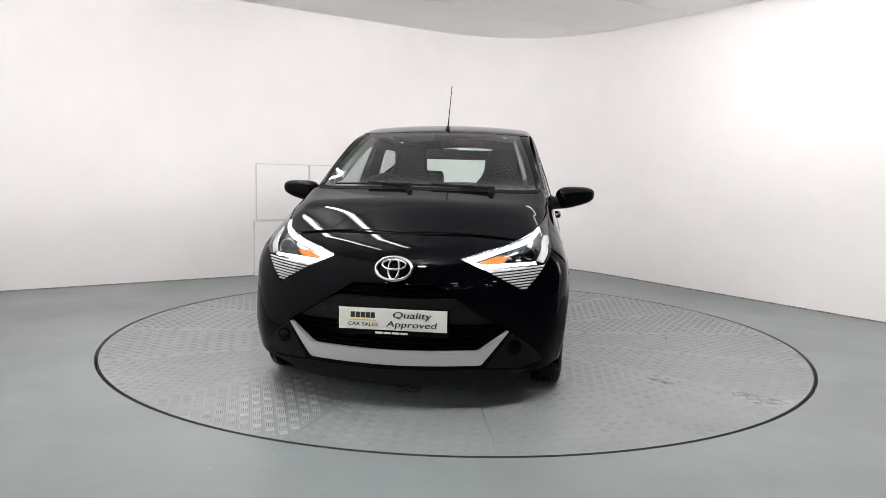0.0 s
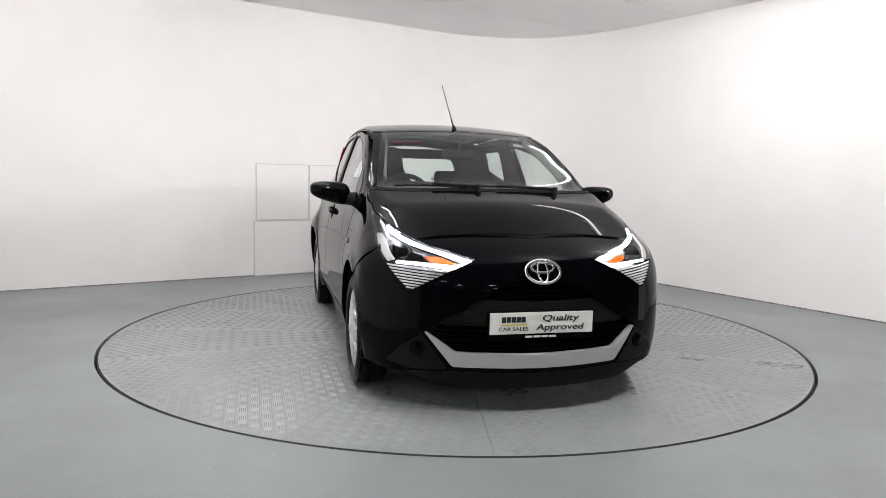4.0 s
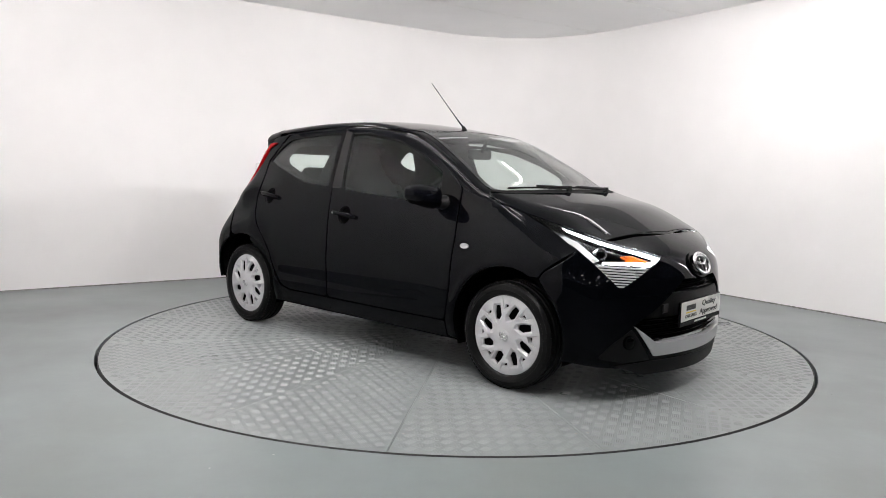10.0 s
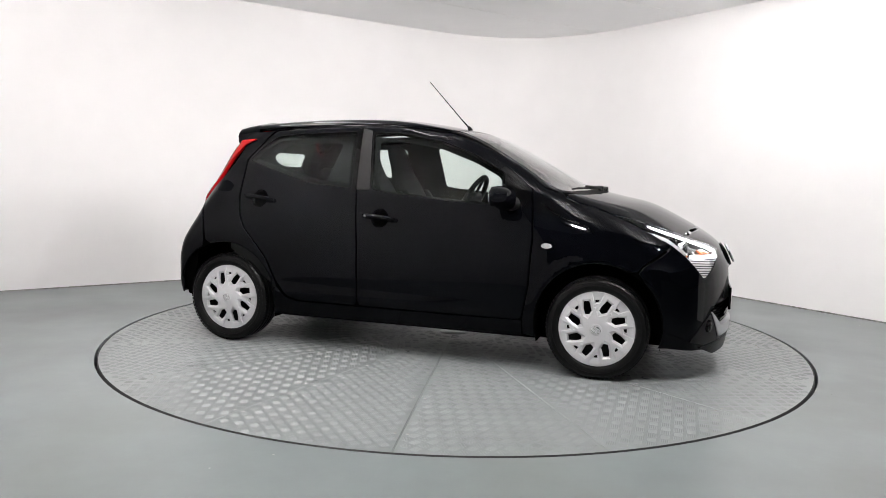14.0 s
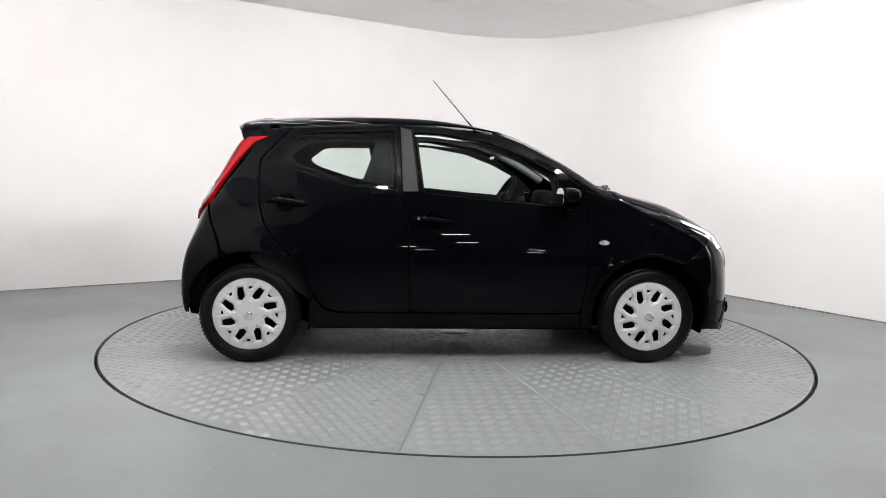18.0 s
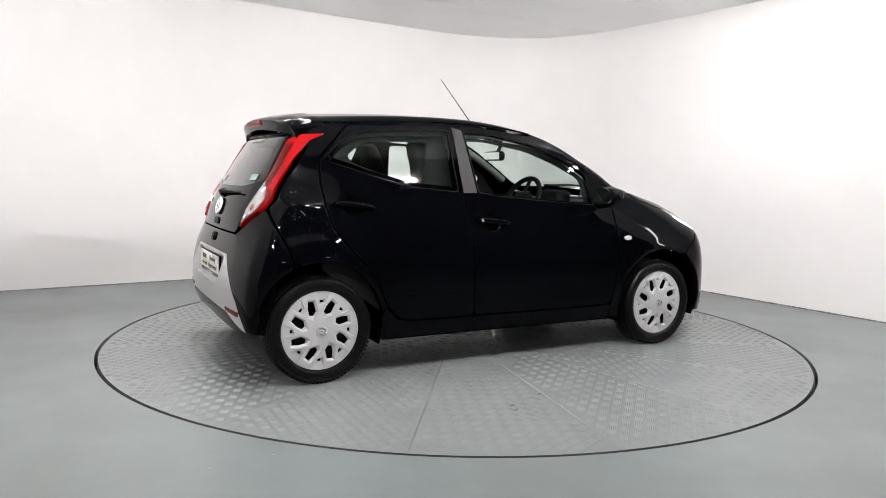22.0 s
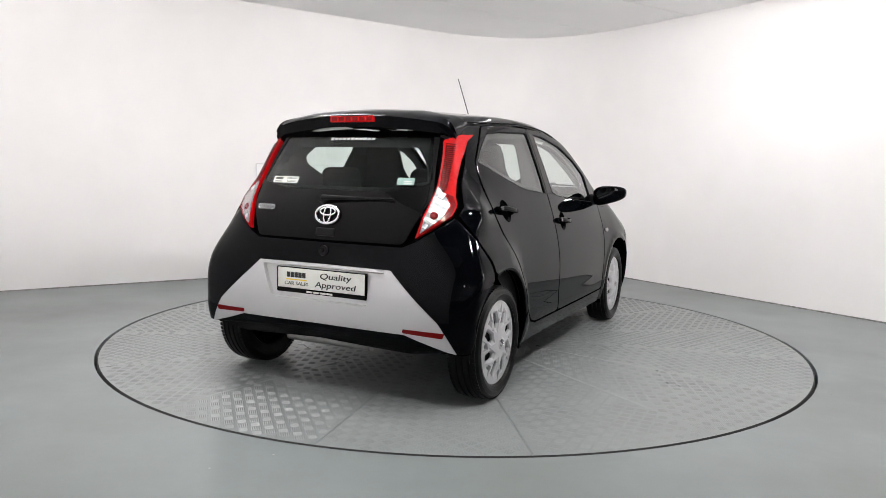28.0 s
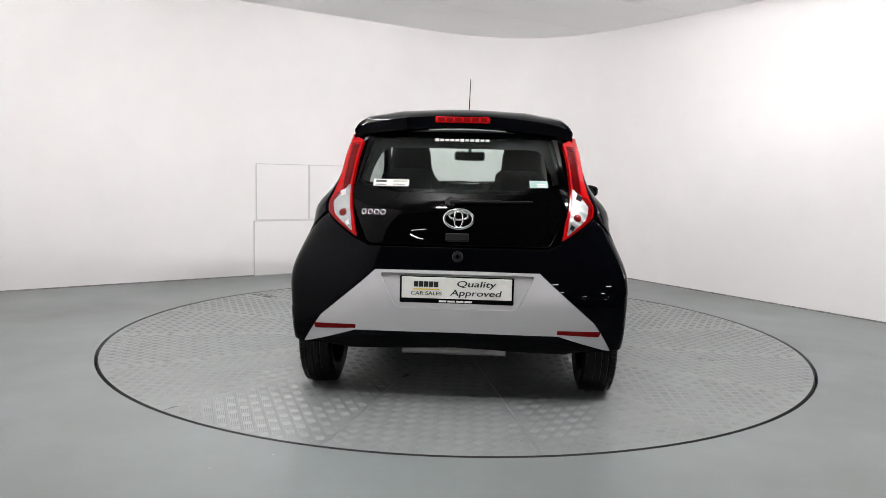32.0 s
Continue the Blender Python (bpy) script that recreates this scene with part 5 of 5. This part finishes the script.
part("tax_disc", box((0.001, 0.07, 0.022), turn=frame_at((0, 0, 0), at_skin("top", 0.31, 0.40)[1]) @ Matrix.Rotation(radians(90), 4, "Y")), PALE, windscreen, "pale screen sticker").location = at_skin("top", 0.315, 0.40, 1, -0.012)[0]

# ---- wheels ----
def cover_meshes():
    """The wheel cover: a dished disc with eight slanted slots with bevelled rims, and eight small windows in wedge-shaped hollows."""
    R = 0.187
    outer = [(R * math.cos(a), R * math.sin(a)) for a in (2 * math.pi * i / 72 for i in range(72))]

    def dome(x, y):
        r = np.hypot(x, y)
        return 0.020 - 0.55 * r ** 2 + 0.004 * np.exp(-(r / 0.045) ** 4) - 0.004 * np.clip((r - 0.181) / 0.006, 0, 1) ** 2

    def polar(r, a):
        return (r * math.cos(a), r * math.sin(a))

    def at_slot(a, pts):
        lean_, out = a + radians(-22), []
        for u, w in pts:
            out.append((0.110 * math.cos(a) + u * math.cos(lean_) - w * math.sin(lean_), 0.110 * math.sin(a) + u * math.sin(lean_) + w * math.cos(lean_)))
        return out
    loops, depth = [outer], [0.0]
    holes, solid = [], []
    for i in range(8):
        a = radians(45 * i)
        rim_line = at_slot(a, [(0.043, 0.023), (0.045, -0.018), (-0.013, -0.031), (-0.052, -0.006), (-0.038, 0.019), (0.0, 0.026)])
        slot = at_slot(a, [(0.033, 0.016), (0.035, -0.0115), (-0.011, -0.022), (-0.031, -0.0085), (-0.029, 0.011), (0.0, 0.0175)])
        hollow = [polar(0.121, a + radians(25.5)), polar(0.180, a + radians(28)), polar(0.180, a + radians(7)), polar(0.130, a + radians(12.5))]
        bed = [polar(0.124, a + radians(24.4)), polar(0.177, a + radians(26.5)), polar(0.177, a + radians(8.8)), polar(0.131, a + radians(14))]
        pane_ = [polar(0.127, a + radians(23.4)), polar(0.143, a + radians(23.8)), polar(0.143, a + radians(15.5)), polar(0.133, a + radians(16.2))]
        loops += [rim_line, slot, hollow, bed, pane_]
        depth += [0.0, 0.009, 0.0, (0.011, 0.0012, 0.0012, 0.011), (0.011, 0.0088, 0.0088, 0.011)]
        holes += [slot, pane_]
        solid += [rim_line, hollow]
    pts, heights, edges = [], [], []
    for line, d in zip(loops, depth):
        k, m = len(pts), len(line)
        for j, q in enumerate(line):
            pts.append(q)
            heights.append(dome(*q) - (d if isinstance(d, float) else d[j]))
        edges += [(k + j, k + (j + 1) % m) for j in range(m)]
    for r, m in ((0.0, 1), (0.020, 10), (0.042, 16), (0.062, 24), (0.155, 48), (0.168, 60), (0.1825, 72)):
        for j in range(m):
            q = polar(r, 2 * math.pi * (j + 0.37) / m)
            if not any(inside(np.array(l), np.array([q]))[0] for l in solid):
                pts.append(q)
                heights.append(dome(*q))
    v2, _, tris, *_ = delaunay_2d_cdt([Vector(p) for p in pts], edges, [], 0, 1e-7)
    v2, tris = np.array([v[:] for v in v2]), np.array(tris)
    known = np.array(pts)
    near_ = np.argmin(np.hypot(v2[:, None, 0] - known[None, :, 0], v2[:, None, 1] - known[None, :, 1]), 1)
    h = np.array(heights)[near_]
    mid = v2[tris].mean(1)
    keep = inside(np.array(outer), mid)
    for l in holes:
        keep &= ~inside(np.array(l), mid)
    tris = tris[keep]
    v = [(a * 1.13, -hh, b * 1.13) for (a, b), hh in zip(v2, h)]
    f = [tuple(t) for t in tris]
    count = {}
    for t in f:
        for a, b in ((t[0], t[1]), (t[1], t[2]), (t[2], t[0])):
            count[(a, b)] = 1
    for a, b in [(a, b) for a, b in count if (b, a) not in count]:
        q = len(v)
        v += [v[a], v[b], (v[b][0], v[b][1] + 0.010, v[b][2]), (v[a][0], v[a][1] + 0.010, v[a][2])]
        f.append((q, q + 1, q + 2, q + 3))
    me = mesh_of("wheel_cover", v, f, COVER)
    bm = bmesh.new()
    bm.from_mesh(me)
    bmesh.ops.recalc_face_normals(bm, faces=bm.faces)
    bm.to_mesh(me)
    bm.free()
    me.shade_smooth()
    me.set_sharp_from_angle(angle=radians(9))
    return me


cover_me = cover_meshes()
tyre_prof = [(0.205, -0.062), (0.212, -0.072), (0.2155, -0.0765), (0.217, -0.0762), (0.225, -0.081), (0.2375, -0.0826), (0.2385, -0.0838), (0.2415, -0.0838), (0.2425, -0.0826), (0.250, -0.0822), (0.2585, -0.0795), (0.2595, -0.0802), (0.2615, -0.0794), (0.2625, -0.0778), (0.266, -0.076), (0.275, -0.066), (0.2815, -0.05), (0.2828, -0.046), (0.277, -0.043), (0.277, -0.038), (0.283, -0.035),
             (0.2832, -0.014), (0.277, -0.011), (0.277, -0.006), (0.2832, -0.003), (0.2832, 0.018), (0.277, 0.021), (0.277, 0.026), (0.283, 0.029), (0.2828, 0.046), (0.275, 0.066), (0.245, 0.083), (0.19, 0.072), (0.18, 0.06)]
tv, tf = spin_profile(tyre_prof, 72)
tyre_me = mesh_of("tyre", tv, tf, RUBBER)
tyre_me.set_sharp_from_angle(angle=radians(35))
tv, tf = spin_profile([(0.0, 0.0), (0.19, 0.0), (0.205, -0.055), (0.214, -0.062), (0.208, -0.05), (0.19, 0.06)], 48)
rim_me = mesh_of("rim", tv, tf, MATT)
tv, tf = spin_profile([(0.0, -0.0255), (0.030, -0.0245), (0.034, -0.022)], 24)
cap_me = mesh_of("centre_cap", tv, tf, COVER)
bm = bmesh.new()
for i in range(1):
    a = 0.0
    bmesh.ops.create_cone(bm, cap_ends=True, segments=10, radius1=0.0075, radius2=0.0045, depth=0.008, matrix=Matrix.Translation((0.117 * math.cos(a), -0.0135, 0.117 * math.sin(a))) @ Matrix.Rotation(radians(90), 4, "X"))
stud_me = bpy.data.meshes.new("stud")
bm.to_mesh(stud_me)
bm.free()
stud_me.materials.append(COVER)
# tread blocks on the shoulders
bm = bmesh.new()
for i in range(76):
    for s, ph in ((-1, 0.0), (1, 0.5)):
        a = 2 * math.pi * (i + ph) / 76
        add_box(bm, (0.0165, 0.026, 0.006), (0.2768 * math.cos(a), s * 0.0575, 0.2768 * math.sin(a)), turn=Matrix.Rotation(-a + math.pi / 2, 4, "Y"))
block_me = bpy.data.meshes.new("tread_block")
bm.to_mesh(block_me)
bm.free()
block_me.materials.append(RUBBER)
for x, s, roll in ((FWX, -1, 19), (RWX, -1, 22), (FWX, 1, 20), (RWX, 1, 31)):
    wheel = new("wheel")
    wheel.parent = car
    tagged(wheel, "road wheel with black tyre and silver plastic cover")
    wheel.matrix_basis = Matrix.Translation((x, s * 0.705, HUB_Z)) @ Matrix.Rotation(0 if s < 0 else math.pi, 4, "Z") @ Matrix.Rotation(radians(roll), 4, "Y")
    part_mesh("tyre", tyre_me, wheel, "black road tyre")
    tagged(part_mesh("tread_block", block_me, wheel), kind="stuff")
    part_mesh("rim", rim_me, wheel)
    cov = part_mesh("wheel_cover", cover_me, wheel, "silver eight-slot wheel cover")
    cov.location.y = -0.065
    cap = part_mesh("centre_cap", cap_me, cov)
    for i in range(8):
        part_mesh("stud", stud_me, cov).matrix_basis = Matrix.Rotation(radians(-45 * i - 25), 4, "Y")
    for a_, b_ in ((0.026, 0.0180), (0.0085, 0.0165), (0.017, 0.008)):
        pts = [(a_ * math.cos(q), -0.0262, b_ * math.sin(q) + (0.0065 if a_ == 0.017 else 0)) for q in (i * math.pi / 8 for i in range(16))]
        tv, tf = loop_tube(pts, 0.0018, 6)
        part_mesh("cap_oval", mesh_of("cap_oval", tv, tf, CHROME), cap)

# ---- underside and wheel houses ----
under = bmesh.new()
add_box(under, (1.62, 1.49, 0.05), (0.0, 0, 0.222))
add_box(under, (0.50, 1.05, 0.10), (1.30, 0, 0.22))
add_box(under, (0.60, 1.00, 0.12), (-1.22, 0, 0.34))
add_box(under, (1.70, 0.90, 0.10), (0.0, 0, 0.185), 0.02)
add_box(under, (0.55, 0.70, 0.12), (1.10, 0, 0.195), 0.03)
part("floor_pan", under, LINER, car, "dark underbody")
for x in (FWX, RWX):
    for s in (-1, 1):
        pts = arc(x, 0.29, ARCH + 0.004, -18, 198 if x > 0 else 164, 24, 1.02)
        v, f = [], []
        for a, b in pts:
            v += [(a, s * 0.765, b), (a, s * 0.52, b)]
        for i in range(len(pts) - 1):
            f.append((2 * i, 2 * i + 1, 2 * i + 3, 2 * i + 2))
        c = len(v)
        v += [(a, s * 0.52, b) for a, b in pts]
        f.append(tuple(range(c, c + len(pts))))
        part_mesh("wheel_house", mesh_of("wheel_house", v, f, LINER), car)
part("axle", rod((RWX, -0.62, 0.27), (RWX, 0.62, 0.27), 0.035, n=12), MATT, car, smooth=True)
part("silencer", rod((-1.48, -0.24, 0.262), (-1.48, 0.26, 0.262), 0.030, n=16), STEEL, car, "dull steel exhaust silencer", smooth=True)
for s in (-1, 1):
    part("mud_flap", box((0.012, 0.14, 0.07), (-0.835, s * 0.69, 0.225), 0.004), LINER, car)

# ---- cabin ----
def padded(rows, n=20, power=2.6):
    """A padded form through rows of (x, y, z, half depth, half width): soft oblong rings, closed at both ends."""
    bm = bmesh.new()
    rings = []
    for x, y, z, d, w in rows:
        ring = []
        for i in range(n):
            a = 2 * math.pi * i / n
            c, q = math.cos(a), math.sin(a)
            ring.append(bm.verts.new((x + d * math.copysign(abs(c) ** (2 / power), c), y + w * math.copysign(abs(q) ** (2 / power), q), z)))
        rings.append(ring)
    for p, q in zip(rings, rings[1:]):
        for i in range(n):
            bm.faces.new((p[i], p[(i + 1) % n], q[(i + 1) % n], q[i]))
    bm.faces.new(rings[0][::-1])
    bm.faces.new(rings[-1])
    return bm


def seat(x, y):
    th = new("front_seat")
    th.parent = car
    tagged(th, "dark cloth bucket seat with a built-in headrest")
    part("seat_cushion", padded([(x + 0.05, y, 0.46, 0.22, 0.20), (x + 0.06, y, 0.50, 0.26, 0.235), (x + 0.06, y, 0.58, 0.27, 0.245), (x + 0.05, y, 0.63, 0.25, 0.225), (x + 0.05, y, 0.645, 0.18, 0.16)]), CLOTH, th, smooth=True)
    part("backrest", padded([(x - 0.17, y, 0.58, 0.09, 0.20), (x - 0.19, y, 0.66, 0.105, 0.235), (x - 0.235, y, 0.80, 0.10, 0.245), (x - 0.28, y, 0.93, 0.085, 0.235), (x - 0.31, y, 1.02, 0.075, 0.20),
                             (x - 0.335, y, 1.09, 0.065, 0.145), (x - 0.35, y, 1.14, 0.060, 0.125), (x - 0.375, y, 1.22, 0.058, 0.120), (x - 0.395, y, 1.275, 0.050, 0.105), (x - 0.40, y, 1.295, 0.030, 0.070)]), CLOTH, th, smooth=True)
    for side_ in (-1, 1):
        part("side_bolster", padded([(x - 0.10, y + side_ * 0.215, 0.62, 0.07, 0.035), (x - 0.16, y + side_ * 0.225, 0.72, 0.085, 0.040), (x - 0.21, y + side_ * 0.225, 0.86, 0.080, 0.040), (x - 0.26, y + side_ * 0.21, 0.98, 0.05, 0.028)], 14), CLOTH, th, smooth=True)


seat(-0.03, -0.34)
seat(-0.08, 0.34)
bench = new("rear_bench")
bench.parent = car
tagged(bench, "dark cloth rear bench")
part("seat_cushion", box((0.46, 1.10, 0.18), (-0.62, 0, 0.56), 0.05, segments=3), CLOTH, bench, smooth=True)
part("backrest", box((0.14, 1.12, 0.46), (-0.92, 0, 0.78), 0.05, Matrix.Rotation(radians(-14), 4, "Y"), 3), CLOTH, bench, smooth=True)
for y in (-0.29, 0.29):
    part("headrest", box((0.09, 0.24, 0.15), (-0.985, y, 1.055), 0.04, Matrix.Rotation(radians(-12), 4, "Y"), 3), CLOTH, bench, smooth=True)
part("parcel_shelf", box((0.36, 1.00, 0.03), (-1.20, 0, 0.95), 0.01), TRIM, car)
dash = part("dashboard", box((0.42, 1.26, 0.26), (0.80, 0, 0.82), 0.06, segments=3), TRIM, car, "dark plastic dashboard", smooth=True)
part("instrument_pod", box((0.12, 0.24, 0.12), (0.60, -0.36, 0.955), 0.04, segments=3), TRIM, dash, smooth=True)
part("media_screen", box((0.02, 0.22, 0.13), (0.585, 0.0, 0.93), 0.006, Matrix.Rotation(radians(-10), 4, "Y")), GLOSS, dash)
tilt = Matrix.Translation((0.32, -0.36, 0.93)) @ Matrix.Rotation(radians(-62), 4, "Y")
pts = [tilt @ Vector((0.178 * math.cos(a), 0.178 * math.sin(a), 0)) for a in (i * math.pi / 18 for i in range(36))]
tv, tf = loop_tube(pts, 0.016, 10)
sw = part_mesh("steering_wheel", mesh_of("steering_wheel", tv, tf, TRIM), car, "dark steering wheel")
b_ = bmesh.new()
add_box(b_, (0.15, 0.15, 0.05), (0, 0, -0.005), 0.02, segments=3)
for a in (0, 180, 270):
    add_box(b_, (0.11, 0.03, 0.014), (0, 0, 0), 0.004, Matrix.Rotation(radians(a + 90), 4, "Z") @ Matrix.Translation((0.11, 0, 0)))
b_.transform(tilt)
part("wheel_boss", b_, TRIM, sw, smooth=True)
part("steering_column", rod(tilt @ Vector((0, 0, -0.02)), tilt @ Vector((0, 0, -0.40)), 0.035), TRIM, sw, smooth=True)
rv = part("rear_view_mirror", box((0.045, 0.22, 0.065), (0.34, 0.0, 1.235), 0.02, segments=3), TRIM, car, "dark interior mirror", smooth=True)
part("mirror_glass", box((0.003, 0.20, 0.05), (0.316, 0, 1.235), 0.001), MIRROR, rv)
part("mirror_stem", rod((0.355, 0, 1.25), (0.40, 0, 1.325), 0.012), TRIM, rv, smooth=True)
for s in (-1, 1):
    ft = rounded([(-0.215, 1.315), (-0.084, 1.315), (0.20, 1.268), (0.42, 1.188), (0.580, 1.105), (0.605, 0.955), (0.261, 0.975), (-0.101, 1.003), (-0.175, 1.015)], 0.03)
    rt = rounded([(-0.965, 1.205), (-0.916, 1.160), (-0.678, 1.085), (-0.546, 1.055), (-0.461, 1.300), (-0.852, 1.290)], 0.04)
    panel("cabin_trim", TRIM, car, "side", [(-1.16, 0.60), (-0.80, 0.34), (0.74, 0.34), (0.78, 0.95), (0.60, 1.13), (0.42, 1.235), (0.20, 1.31), (-0.33, 1.35), (-0.95, 1.325), (-1.13, 1.20)], s=s, holes=[ft, rt], off=-0.05, step=0.04, edge=0.0, label="dark inner door and pillar trim")
    edge_pts = [at_skin("top", u, s * w_, 1, -0.04)[0] for u, w_ in ((0.30, 0.49), (0.42, 0.505), (0.55, 0.53), (0.68, 0.555), (0.80, 0.575))]
    tv, tf = loop_tube(edge_pts, 0.028, 8, closed=False)
    part_mesh("pillar_lining", mesh_of("pillar_lining", tv, tf, LINING), car, "grey inner pillar lining")
gt = rounded([(-0.395, 1.250), (0.395, 1.250), (0.455, 1.12), (0.470, 1.065), (0.30, 1.045), (-0.30, 1.045), (-0.470, 1.065), (-0.455, 1.12)], 0.05)
panel("tailgate_trim", TRIM, car, "rear", [(-0.455, 1.325), (0.455, 1.325), (0.52, 1.05), (0.42, 0.80), (-0.42, 0.80), (-0.52, 1.05)], holes=[gt], off=-0.035, step=0.04, edge=0, label="dark inner tailgate trim")
panel("roof_lining", LINING, car, "top", [(0.27, -0.48), (0.27, 0.48), (-1.12, 0.48), (-1.12, -0.48)], off=-0.035, step=0.06, edge=0)


# ---- what moves: the table turns, and the car with it ----
def motions():
    times = [0.0] + [float(t) for t in range(1, 33)]
    walk(table, [(t, pose(0, 0, 0, 0, 0, turn_at(t))) for t in times])
    rows = []
    for t in times:
        a = radians(turn_at(t))
        rows.append((t, pose(CAR_X * math.cos(a) - CAR_Y * math.sin(a), CAR_X * math.sin(a) + CAR_Y * math.cos(a), 0.0, 0, 0, turn_at(t))))
    walk(car, rows)


motions()
